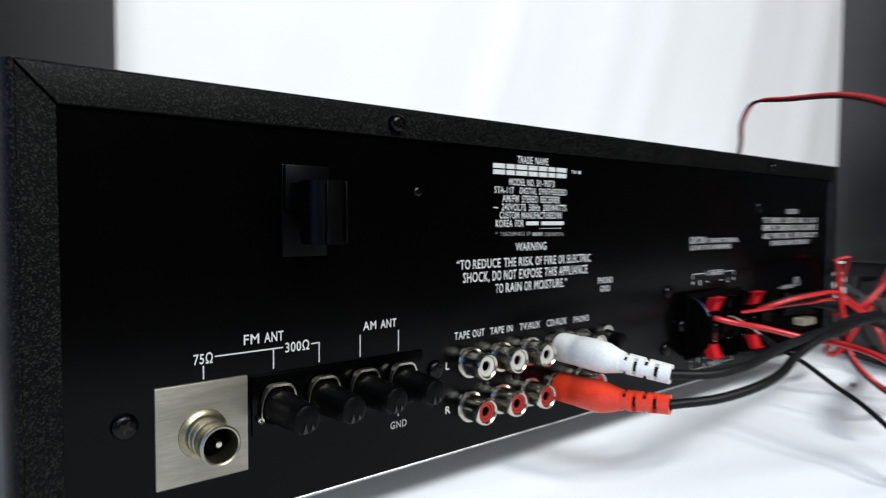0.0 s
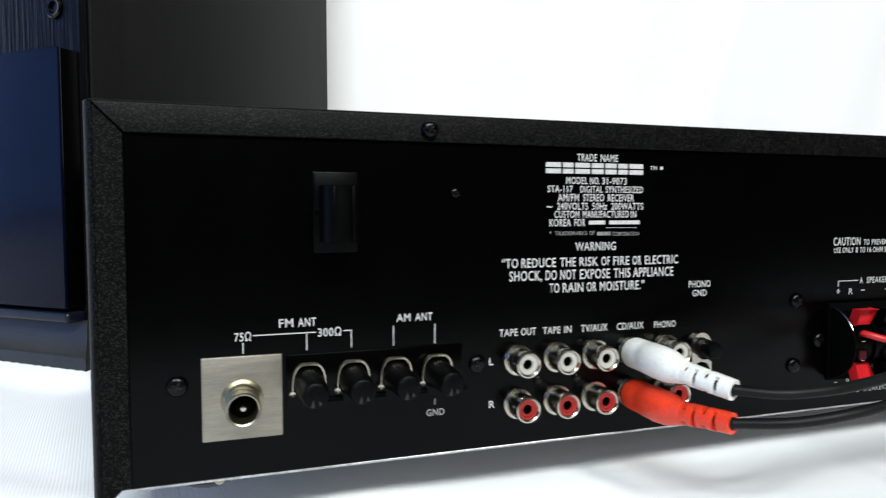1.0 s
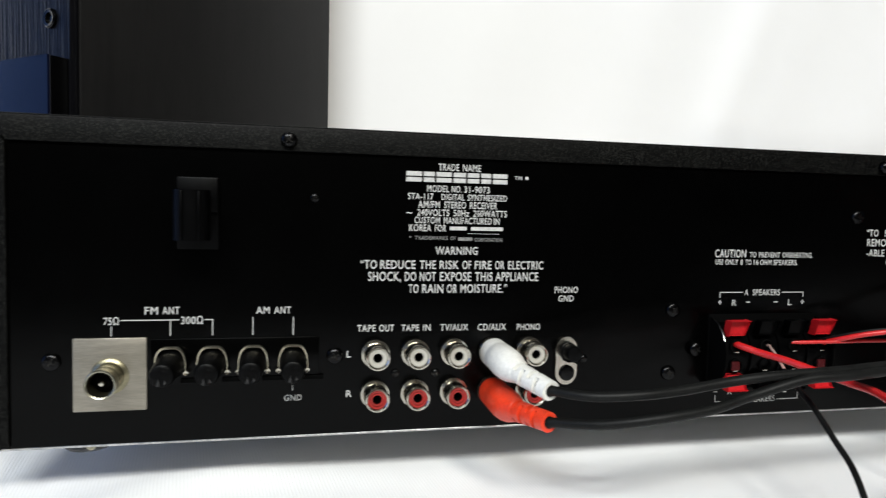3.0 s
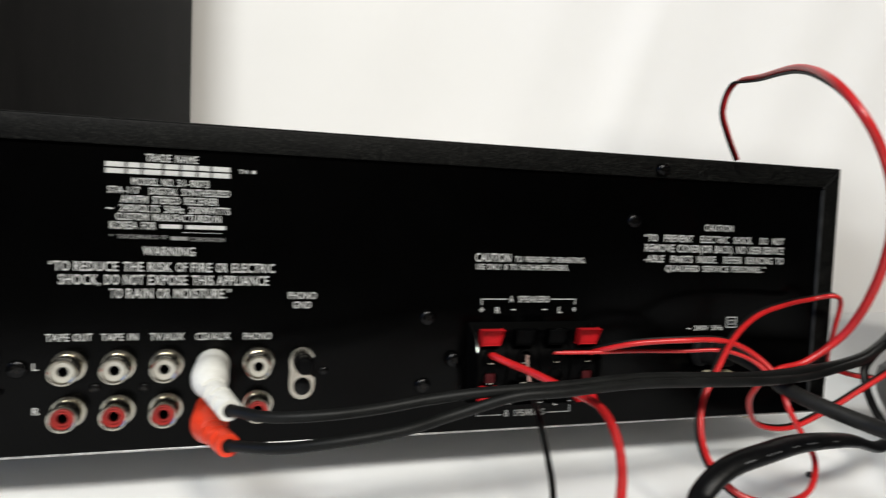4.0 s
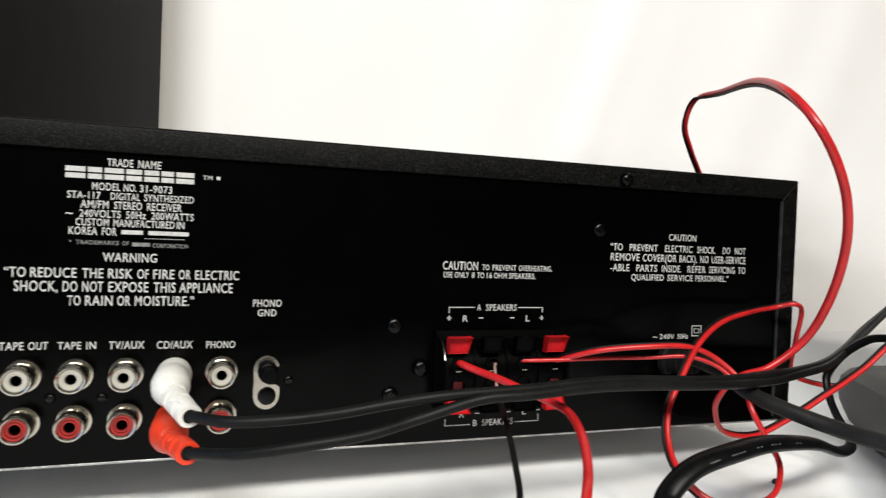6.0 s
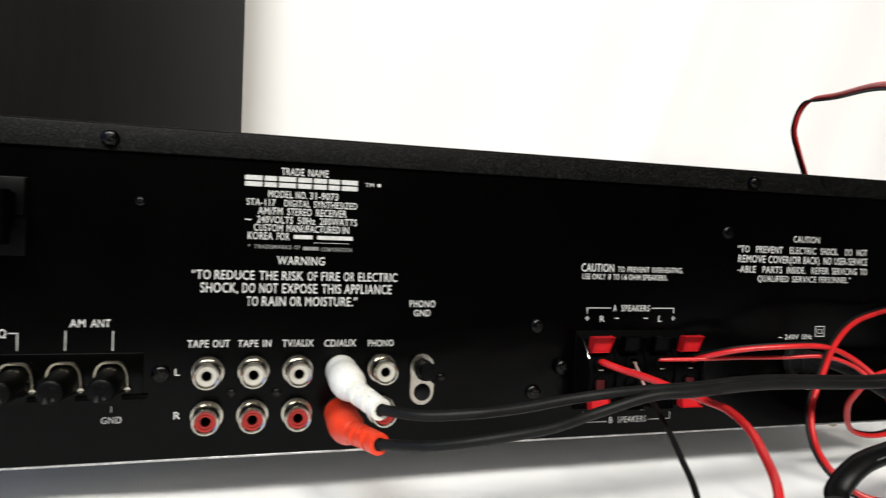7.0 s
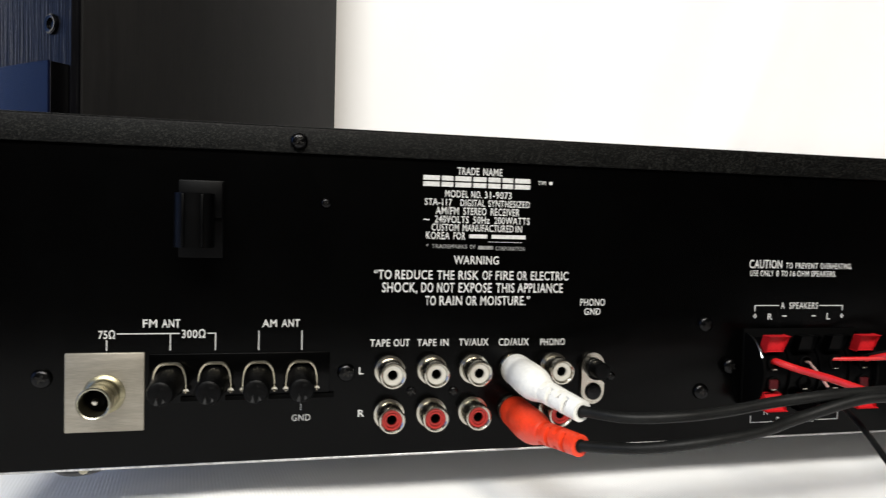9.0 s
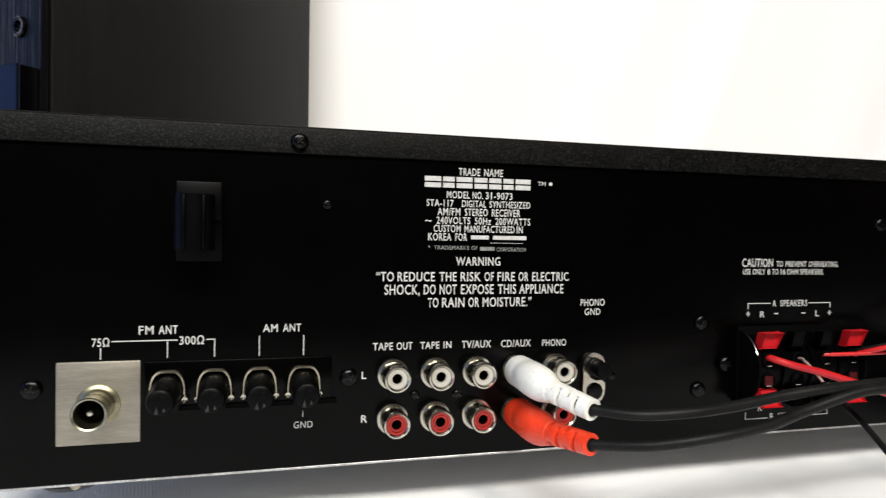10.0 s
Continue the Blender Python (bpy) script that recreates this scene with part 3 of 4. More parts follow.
for x in (50.4, 63.5, 76.6, 89.7):
    t = place("push_terminal", LEVER, receiver, "long black push-button aerial terminal with a metal clip", (x * MM, -0.0005, 0.0458))
    place("metal_clip", ARCH, t, "bent brassy metal clip", (0, -0.0022, 0.0014))
    place("wire_eyelet", EYELET, t, "small bright wire eyelet", (0.0048, -0.0010, -0.0030))
    place("wire_eyelet", EYELET, t, "small bright wire eyelet", (-0.0048, -0.0010, -0.0030))
    place("socket_well", SOCKET, t, "", (0, -0.0003, 0.0))
    place("button_glint", KNOB_GLINT, t, "pale glint on the button end")
    place("slot_shade", SLOT_SHADE, t, "", (0.0066, -0.0004, -0.0058))

# phono jacks, five pairs
SHELL = mesh_of("phono_jack", lathe([(0.0052, 0.0), (0.0052, 0.0006), (0.0050, 0.0010), (0.0043, 0.0011), (0.0041, 0.0016), (0.0041, 0.0052), (0.0043, 0.0055), (0.0043, 0.0082), (0.0041, 0.0087), (0.0037, 0.0088), (0.00335, 0.0085), (0.0033, 0.0072), (0.0033, 0.0040)], seg=36), NICKEL, 22)


def insulator(mat, groove):
    """A collar round the contact, plain or with a groove in its face."""
    ring = [(0.0026, 0.0081), (0.0025, 0.0074), (0.0022, 0.0074), (0.0021, 0.0079)] if groove else [(0.0024, 0.0081)]
    return mesh_of("insulator", lathe([(0.0033, 0.0045), (0.0033, 0.0078), (0.0031, 0.0082)] + ring + [(0.0017, 0.0079), (0.0016, 0.0074), (0.0016, 0.0020), (0, 0.0020)], seg=30), mat, 25)


HOLE = mesh_of("contact_hole", lathe([(0.00150, 0.0073), (0.00150, 0.0024), (0, 0.0024)], seg=20), BORE)
INS = {"white": insulator(WHITE_RING, False), "red": insulator(RED_RING, True)}
for row, z in (("white", 47.4), ("red", 33.0)):
    for x in (118.0, 132.2, 146.5, 160.8, 175.1):
        j = place("phono_jack", SHELL, receiver, "nickel phono jack with a " + row + " ring", (x * MM, 0, z * MM))
        place("insulator", INS[row], j, row + " plastic ring")
        place("contact_hole", HOLE, j)

# earth terminal: a fork round the clamping knob above, an eye round a screw below
def fork_outline():
    """Round the open hook, down its back, round the eye and up to the hook's lower end."""
    deg = lambda a: (math.cos(radians(a)), math.sin(radians(a)))
    pts = [(4.7 * c, 47.2 + 5.2 * d) for c, d in (deg(a) for a in range(20, 181, 10))]
    pts += [(-4.4, 44.0), (-4.6, 41.0)]
    pts += [(4.6 * c, 39.0 + 4.7 * d) for c, d in (deg(a) for a in range(190, 361, 10))]
    pts += [(4.7, 41.6), (3.2, 42.6), (0.6, 42.6), (-1.6, 43.6)]
    pts += [(3.3 * c, 47.2 + 3.6 * d) for c, d in (deg(a) for a in range(215, 14, -10))]
    return [((189.5 + 0.92 * x) * MM, z * MM) for x, z in pts]


earth = part("earth_terminal", prism(fork_outline(), -0.0014, 0.0002), NICKEL, receiver, "bright forked metal earth terminal with a black knob and screw")
part("terminal_knob", lathe([(0.0033, 0.0), (0.0033, 0.0030), (0.0029, 0.0034), (0.0029, 0.0076), (0.0026, 0.0082), (0.0014, 0.0085), (0.0, 0.0083)], seg=24, m=Matrix.Translation((0.1899, 0, 0.0471))), KNOB, earth)
part("terminal_screw", lathe([(0.0030, 0.0012), (0.0030, 0.0019), (0.0026, 0.0024), (0.0016, 0.0026), (0.0, 0.0026)], seg=20, m=Matrix.Translation((0.1897, 0, 0.0388))), SCREW, earth, "round black screw")

# loop aerial holder: a plate, a neck at its upper half and an upright channel that stands well out
hold = part("aerial_holder", box(0.0522, 0.0653, -0.0012, 0.0003, 0.0836, 0.1074, 0.0004), HOLDER, receiver, "black plastic loop aerial holder standing out from the panel")
part("holder_neck", box(0.0538, 0.0628, -0.0120, -0.0010, 0.0960, 0.1026, 0.0003), HOLDER, hold)
part("plate_lip", box(0.0524, 0.0651, -0.0028, -0.0010, 0.0960, 0.1072, 0.0003), HOLDER, hold)
outer, inner = [], []
for k in range(21):
    a = math.pi * k / 20
    outer.append((0.0583 + 0.0054 * math.cos(a), -0.0124 - 0.0050 * math.sin(a) ** 0.8))
    inner.append((0.0583 + 0.0043 * math.cos(a), -0.0124 - 0.0038 * math.sin(a) ** 0.8))
sec = [(0.0637, -0.0096)] + outer + [(0.0529, -0.0096), (0.0540, -0.0096)] + inner[::-1] + [(0.0626, -0.0096)]
bm = bmesh.new()
lo, hi = ([bm.verts.new((x, y, z)) for x, y in sec] for z in (0.0873, 0.1029))
bm.faces.new(lo[::-1])
bm.faces.new(hi)
for k in range(len(sec)):
    bm.faces.new((lo[k], lo[(k + 1) % len(sec)], hi[(k + 1) % len(sec)], hi[k]))
part("holder_channel", bm, HOLDER, hold)
for hx in (0.0560, 0.0612):
    part("channel_rib", box(hx - 0.0004, hx + 0.0004, -0.0178, -0.0160, 0.0876, 0.1026, 0.0003), HOLDER, hold)
part("channel_back", box(0.0541, 0.0625, -0.0100, -0.0092, 0.0876, 0.0962, 0.0002), HOLDER, hold)

# loudspeaker spring terminals: a half barrel between two cheeks, with a row of paddles above and below
BZ, BARREL = 45.2, (13.9, 12.2)
TERMINALS = (254.4, 267.3, 280.1, 292.6)


def barrel_outline(k, n=28):
    """The half round outline of the block seen from its end, as (y, z), at k times its full size."""
    return [(-BARREL[1] * k * math.sin(math.pi * i / n) * MM, (BZ + BARREL[0] * k * math.cos(math.pi * i / n)) * MM) for i in range(n + 1)]


def barrel(x0, x1, k, bevel=0.0):
    bm = bmesh.new()
    rows = [[bm.verts.new((x * MM, y + 0.0002, z)) for y, z in barrel_outline(k)] for x in (x0, x1)]
    n = len(rows[0])
    ends = [bm.faces.new(rows[0]), bm.faces.new(rows[1][::-1])]
    for i in range(n):
        bm.faces.new((rows[0][i], rows[1][i], rows[1][(i + 1) % n], rows[0][(i + 1) % n]))
    if bevel:
        bmesh.ops.bevel(bm, geom=list({e for f in ends for e in f.edges}), offset=bevel, segments=2, affect="EDGES", profile=0.5)
    return bm


block = part("speaker_terminal_block", barrel(250.4, 297.4, 0.86), BLACK_PLASTIC, receiver, "half-round black plastic block of eight speaker spring terminals", smooth=30)
for x0, x1 in ((249.5, 250.5), (297.3, 298.3)):
    cheek = part("end_cheek", barrel(x0, x1, 1.0, 0.00020), BORE, block, "half-round black end plate")
    if x0 > 260:
        continue
    # the highlight on the left cheek, laid as a thin bright strip on its upper curve
    edge = [((x0 - 0.02) * MM, y + 0.0001, z) for y, z in barrel_outline(1.0)[2:11]]
    part("cheek_glint", sweep([Vector(q) for q in edge], circle(0.00022, 8)), GLINT_EDGE, cheek, "bright highlight drawn along the edge")
part("block_base", box(0.2492, 0.2986, -0.0010, 0.0003, 0.0302, 0.0602, 0.0003), BORE, block)
for x in (261.4, 273.9, 286.4):
    part("divider", barrel(x - 0.35, x + 0.35, 0.93), BLACK_PLASTIC, block)


def paddle_mesh(mat, up):
    """A finger paddle that stands out from the block and widens towards its free end, with a hollow front."""
    bm = bmesh.new()
    s = 1 if up else -1
    rows = [(3.5, -7.0, 0.0), (4.2, -9.6, 6.1), (3.6, -10.9, 0.0), (4.25, -13.4, 6.0)]
    v = [bm.verts.new((x * w * MM, y * MM, z * s * MM)) for w, y, z in rows for x in (-1, 1)]
    faces = [bm.faces.new([v[i] for i in f]) for f in ((0, 1, 3, 2), (4, 5, 7, 6), (0, 1, 5, 4), (2, 3, 7, 6), (0, 2, 6, 4), (1, 3, 7, 5))]
    front = faces[1]
    bmesh.ops.inset_region(bm, faces=[front], thickness=0.0010)
    for vv in front.verts:
        vv.co.y += 0.0011
    low = [vv for vv in front.verts]
    mid = sum((vv.co.z for vv in low)) / 4
    for vv in low:
        if (vv.co.z - mid) * s > 0:
            vv.co.y += 0.0009
    bmesh.ops.bevel(bm, geom=[e for e in bm.edges if e.calc_length() > 0.001], offset=0.00025, segments=1, affect="EDGES", profile=0.5)
    return mesh_of("lever", bm, mat, 25)


WELL = mesh_of("wire_hole", lathe([(0.0027, -0.002), (0.0027, 0.0006), (0.0022, 0.0008), (0.0020, -0.0010), (0, -0.0010)], seg=18), BORE)
TAB = mesh_of("contact_tab", box(-0.0010, 0.0010, -0.0006, 0.0004, -0.0002, 0.0002, 0.00005), NICKEL)
FLAP = mesh_of("wire_flap", box(-0.0017, 0.0017, -0.0012, 0, -0.0017, 0.0017, 0.0003), DARK_RED)
LEVERS = {(m.name, up): paddle_mesh(m, up) for m in (RED_PLASTIC, BLACK_PLASTIC) for up in (True, False)}
for col, x in enumerate(TERMINALS):
    m = RED_PLASTIC if col in (0, 3) else BLACK_PLASTIC
    for up in (True, False):
        place("lever", LEVERS[(m.name, up)], block, "red plastic spring lever" if m is RED_PLASTIC else "black plastic spring lever", (x * MM, 0.0, (53.3 if up else 38.6) * MM))
        place("wire_hole", WELL, block, "", ((x + 0.5) * MM, -0.0101, 0.0492 if up else 0.0418))
        if m is RED_PLASTIC and not up:
            place("wire_flap", FLAP, block, "small dark red plastic flap", (x * MM, -0.0102, 0.0418))
        place("contact_tab", TAB, block, "", (x * MM, -0.0108, 0.0472 if up else 0.0400))

# cord entry
GROMMET = material("grommet_rubber", (0.0040, 0.0040, 0.0042), 0.6, spec=0.1, spots=0.3, scale=200)
ent = part("cord_grommet", lathe([(0.0062, 0.0), (0.0062, 0.0020), (0.0054, 0.0028), (0.0050, 0.0030), (0.0048, 0.0065), (0.0053, 0.0070), (0.0047, 0.0076), (0.0044, 0.0115), (0.0036, 0.0140), (0, 0.0140)], seg=28), GROMMET, receiver, "ribbed charcoal strain relief of the mains cord", at=Matrix.Translation((0.3500, 0, 0.0475)) @ Matrix.Rotation(radians(22), 4, "Z"))

# added beige block that stands in for the lit side of the strain relief
part("relief_highlight", box(0.3465, 0.3590, -0.0130, -0.0060, 0.0372, 0.0412, 0.0012), BEIGE, receiver, "small beige block for the highlight beside the strain relief")

# ---- printing on the rear panel ----
# a line: its ends and heights in millimetres, then each word with its own ends, in steps along the line
LINES = (
    (139.2, 154.7, 112.5, 114.9, "TRADE 438 537|NAME 556 645"), (167.4, 170.3, 110.1, 111.4, "TM 0 1"),
    (135.2, 158.2, 104.9, 107.2, "MODEL 380 487|NO. 500 549|31-9073 562 690"), (128.4, 164.8, 102.1, 104.3, "STA-117 283 407|DIGITAL 446 560|SYNTHESIZED 576 775"),
    (132.1, 161.2, 99.2, 101.6, "AM/FM 335 441|STEREO 462 570|RECEIVER 590 728"), (128.0, 164.9, 96.4, 98.7, "~ 280 308|240VOLTS 332 487|50Hz 508 585|200WATTS 606 775"),
    (130.9, 162.2, 93.7, 96.0, "CUSTOM 316 440|MANUFACTURED 458 697|IN 707 737"), (129.1, 142.4, 90.9, 93.3, "KOREA 290 395|FOR 413 467"),
    (138.7, 154.3, 82.7, 85.5, "WARNING 0 1"),
    (112.2, 179.6, 77.5, 80.5, "\u201cTO 45 122|REDUCE 138 305|THE 326 405|RISK 424 518|OF 536 580|FIRE 598 682|OR 700 748|ELECTRIC 767 950"),
    (114.9, 177.7, 73.2, 76.4, "SHOCK, 84 240|DO 258 312|NOT 330 408|EXPOSE 428 582|THIS 602 690|APPLIANCE 705 925"),
    (129.3, 165.8, 68.9, 72.0, "TO 285 333|RAIN 350 452|OR 470 520|MOISTURE.\u201d 537 770"),
    (184.4, 193.7, 68.7, 71.1, "PHONO 0 1"), (186.0, 192.1, 65.5, 67.8, "GND 0 1"),
    (42.2, 52.9, 62.1, 64.6, "FM 352 408|ANT 427 500"), (29.8, 34.4, 58.8, 61.2, "75\u03a9 0 1"), (53.4, 60.3, 58.8, 61.3, "300\u03a9 0 1"),
    (77.3, 88.8, 62.0, 64.4, "AM 829 884|ANT 903 972"), (86.8, 92.7, 31.7, 33.8, "GND 0 1"),
    (111.4, 124.4, 55.3, 57.7, "TAPE 78 162|OUT 178 246"), (127.0, 137.6, 55.3, 57.6, "TAPE 281 362|IN 380 414"),
    (141.2, 151.5, 55.2, 57.6, "TV/AUX 0 1"), (155.1, 165.9, 55.1, 57.5, "CD/AUX 0 1"), (170.1, 179.1, 55.0, 57.3, "PHONO 0 1"),
    (107.9, 109.4, 46.3, 48.6, "L 0 1"), (107.9, 109.9, 32.3, 34.6, "R 0 1"),
    (250.9, 264.7, 82.6, 85.7, "CAUTION 0 1"), (266.4, 295.6, 82.7, 84.8, "TO 153 172|PREVENT 180 243|OVERHEATING. 250 341"),
    (251.3, 288.7, 79.7, 81.8, "USE 56 78|ONLY 84 121|8 128 135|TO 142 160|16 167 181|OHM 186 220|SPEAKERS. 226 299"),
    (265.0, 281.2, 67.5, 69.9, "A 145 155|SPEAKERS 168 248"), (259.5, 261.5, 63.4, 65.7, "R 0 1"), (285.2, 286.8, 63.4, 65.8, "L 0 1"),
    (265.1, 281.4, 24.1, 26.5, "B 126 136|SPEAKERS 150 232"), (259.5, 261.5, 27.6, 29.9, "R 0 1"), (285.2, 286.8, 27.6, 29.9, "L 0 1"),
    (349.1, 362.7, 96.7, 99.4, "CAUTION 0 1"), (321.3, 388.8, 91.9, 94.7, "\u201cTO 413 443|PREVENT 460 530|ELECTRIC 549 620|SHOCK. 633 682|DO 702 722|NOT 735 765"),
    (321.7, 389.0, 87.8, 90.8, "REMOVE 418 487|COVER(OR 495 580|BACK). 587 633|NO 641 663|USER-SERVICE 671 763"),
    (321.7, 389.2, 83.6, 86.4, "-ABLE 418 463|PARTS 480 531|INSIDE. 543 592|REFER 608 655|SERVICING 664 733|TO 742 762"),
    (331.6, 380.3, 80.0, 82.5, "QUALIFIED 470 551|SERVICE 560 625|PERSONNEL.\u201d 632 720"), (343.2, 360.7, 55.9, 57.9, "~ 525 537|240V 543 580|50Hz 588 616"),
)
for line in LINES:
    print_line(panel, *line)
print_line(panel, 129.2, 146.0, 87.9, 89.2, "* 292 300|TRADEMARKS 316 466|OF 478 502", PRINT_DIM)
print_line(panel, 153.0, 163.4, 87.5, 88.8, "CORPORATION 0 1", PRINT_DIM)
print_bars(panel, [(147.0, 152.2, 87.7, 88.9)], "printed_bar", "dim printed bar", PRINT_DIM)
# the maker's mark and the maker's names, as plain bars
x = 127.7
rects = []
for w in (6.2, 4.6, 6.2, 5.2, 5.0, 4.4, 6.1):
    rects += [(x, x + w - 0.7, 110.35, 111.9), (x, x + w - 0.7, 108.3, 109.85)]
    x += w
print_bars(panel, rects, "printed_mark", "white maker's mark drawn as plain bars")
print_bars(panel, [(143.8, 150.0, 91.4, 92.7), (151.6, 163.6, 91.4, 92.7)], "printed_bar", "white printed bar")
print_bars(panel, [(150.6 + 1.1 * k, 151.2 + 1.1 * k, 90.1, 90.4) for k in range(11)], "printed_bar", "fine row of printed dashes")
print_bars(panel, [(171.6, 172.7, 110.2, 111.3)], "printed_dot", "white printed dot")
for label, rects in (
    ("white printed bracket over the aerial terminals", [(34.9, 52.8, 60.0, 60.4), (60.9, 63.5, 60.0, 60.4), (49.9, 50.3, 55.0, 60.0), (63.1, 63.5, 54.9, 60.0), (31.9, 32.3, 55.1, 58.3)]),
    ("white printed line under the aerial name", [(76.1, 76.5, 54.7, 60.9), (89.4, 89.8, 54.6, 60.8), (89.4, 89.8, 35.2, 37.1)]),
    ("white printed bracket over the speaker terminals", [(253.8, 264.2, 68.5, 68.9), (281.9, 292.3, 68.5, 68.9), (253.8, 254.2, 66.5, 68.5), (291.9, 292.3, 66.8, 68.5), (265.8, 267.6, 64.5, 65.0), (278.6, 280.4, 64.5, 65.0), (253.3, 254.9, 64.5, 65.0), (253.85, 254.35, 63.9, 65.6), (291.2, 292.8, 64.5, 65.0), (291.75, 292.25, 63.9, 65.6)]),
    ("white printed bracket under the speaker terminals", [(253.8, 263.9, 24.6, 25.0), (282.3, 292.3, 24.7, 25.1), (253.8, 254.2, 25.0, 27.4), (291.9, 292.3, 25.1, 27.6), (265.8, 267.6, 28.6, 29.1), (278.6, 280.4, 28.6, 29.1), (253.3, 254.9, 28.6, 29.1), (291.2, 292.8, 28.8, 29.3)]),
    ("white printed double square sign", [(362.4, 367.4, 61.0, 61.4), (362.4, 367.4, 56.8, 57.2), (362.4, 362.8, 57.2, 61.0), (367.0, 367.4, 57.2, 61.0), (363.6, 366.2, 59.8, 60.1), (363.6, 366.2, 58.1, 58.4), (363.6, 363.9, 58.4, 59.8), (365.9, 366.2, 58.4, 59.8)]),
):
    print_bars(panel, rects, "printed_line", label)

CRUMB = (0.3880, -0.0226, 0.0013)

# ---- leads ----


def lead(name, parent, points, r, mat, label="", per=9, n=12):
    way = spline(mm(points), per)
    return part(name, sweep(way, circle(r * MM, n)), mat, parent, label)


def twin_lead(name, parent, points, radii, mats, labels, turn=35.0, per=9, face=(0.0, -1.0, 0.2), swell=None):
    """Two jackets moulded side by side, the first of them lying towards the front."""
    way = spline(mm(points), per)
    front, last = Vector(face), None
    c, s = math.cos(radians(turn)), math.sin(radians(turn))
    offset = []
    for t, a, u in frames_along(way):
        p = front - t * front.dot(t)
        if last is not None:
            p = p + last * 0.35
            p = p - t * p.dot(t)
        p.normalize()
        last = p
        offset.append(p * c + t.cross(p) * s)
    for k, (r, m, lab) in enumerate(zip(radii, mats, labels)):
        push = (0.35 * r if k == 0 else -0.60 * radii[0] - 0.92 * r) * MM
        fat = [swell(i / (len(way) - 1)) if swell else 1.0 for i in range(len(way))]
        line = [q + o * push * g for q, o, g in zip(way, offset, fat)]
        part(name, sweep(line, circle(r * MM, 10), fat), m, parent, lab)


def phono_plug(parent, points, mat, word):
    """A moulded plug: a straight barrel, a shoulder, then a bent strain relief with cut-outs."""
    way = spline(mm(points), 16)
    dist = [0.0]
    for p, q in zip(way, way[1:]):
        dist.append(dist[-1] + (q - p).length)
    total, fr = dist[-1], frames_along(way)

    def at(d):
        k = min(len(way) - 2, max(0, sum(1 for x in dist if x <= d) - 1))
        f = (d - dist[k]) / max(1e-9, dist[k + 1] - dist[k])
        return way[k].lerp(way[k + 1], f), fr[k][1].lerp(fr[k + 1][1], f).normalized(), fr[k][2].lerp(fr[k + 1][2], f).normalized()

    def tube(rows, seg, radius):
        bm = bmesh.new()
        rings = []
        for d, r in rows:
            o, s, u = at(d)
            rings.append([bm.verts.new(o + (s * math.cos(a) + u * math.sin(a)) * radius(d, r, a)) for a in [2 * math.pi * k / seg for k in range(seg)]])
        for p, q in zip(rings, rings[1:]):
            for k in range(seg):
                bm.faces.new((p[k], p[(k + 1) % seg], q[(k + 1) % seg], q[k]))
        bm.faces.new(rings[0])
        bm.faces.new(rings[-1])
        return bm

    prof = [(0.0020, 0.0046), (0.0023, 0.0051), (0.0030, 0.0053), (0.0080, 0.0053), (0.0110, 0.0052), (0.0114, 0.0054), (0.0170, 0.0055), (0.0205, 0.0054), (0.0225, 0.0051), (0.0245, 0.0045), (0.0262, 0.0040), (0.0275, 0.0037), (0.0280, 0.0030)]
    body = part("plug_body", tube(prof, 30, lambda d, r, a: r), mat, parent, word + " moulded plug body")
    part("plug_sleeve", tube([(0.0012, 0.0044), (0.0013, 0.0050), (0.0021, 0.0050)], 26, lambda d, r, a: r), NICKEL, body, "nickel plug sleeve")
    z0 = 0.0268

    def cut_radius(d, r, a):
        u = (d - z0) / (total - z0)
        band, inside = int(u * 5.0), (u * 5.0) % 1.0
        facing = abs(math.cos(a)) if band % 2 else abs(math.sin(a))
        cut = 0.48 < inside < 0.82 and facing > 0.60 and u < 0.82
        return 0.0015 if cut else 0.0036 - 0.0004 * u

    rows = [(z0 + (total - z0) * k / 50, 0) for k in range(51)]
    relief = tube(rows, 24, cut_radius)
    part("strain_relief", relief, mat, body, word + " slotted strain relief", smooth=30)
    # a dark core gives the cut-outs their shade
    part("relief_core", tube([(z0 + 0.001 + (total - z0 - 0.0016) * k / 16, 0) for k in range(17)], 16, lambda d, r, a: 0.0021), CABLE, body, "dark lead inside the relief, put in to shade the cut-outs")
    # the dark mouth where the lead goes in
    o, s, u = at(total)
    t = fr[-1][0]
    part("lead_mouth", sweep([o - t * 0.001, o + t * 0.0003], circle(0.0019, 18)), CABLE, body, "dark mouth round the lead")


audio = thing("audio_cable", (0.30, -0.05, 0.0), "black twin audio lead with white and red phono plugs", "audio cable")
phono_plug(audio, [(160.8, 0, 47.4), (160.6, -9, 47.3), (160.6, -18, 47.0), (161.6, -26, 46.2), (164.0, -34, 45.2), (167.0, -42.5, 44.0)], WHITE_PVC, "white")
phono_plug(audio, [(160.8, 0, 33.0), (160.6, -9, 33.0), (160.6, -18, 33.0), (161.6, -26, 33.3), (164.0, -34, 33.8), (166.8, -42.5, 34.2)], RED_PVC, "red")
lead("lead", audio, [(167, -42, 44), (177, -50, 44), (191, -54, 45), (205, -54, 46), (220, -54, 48), (235, -56, 50), (260, -56, 51), (289, -54, 52), (333, -50, 50), (366, -40, 49), (391, -30, 48), (420, -16, 48), (454, 4, 50), (502, 34, 54), (551, 62, 59), (585, 80, 64)], 1.6, CABLE, "black round lead of the white plug")
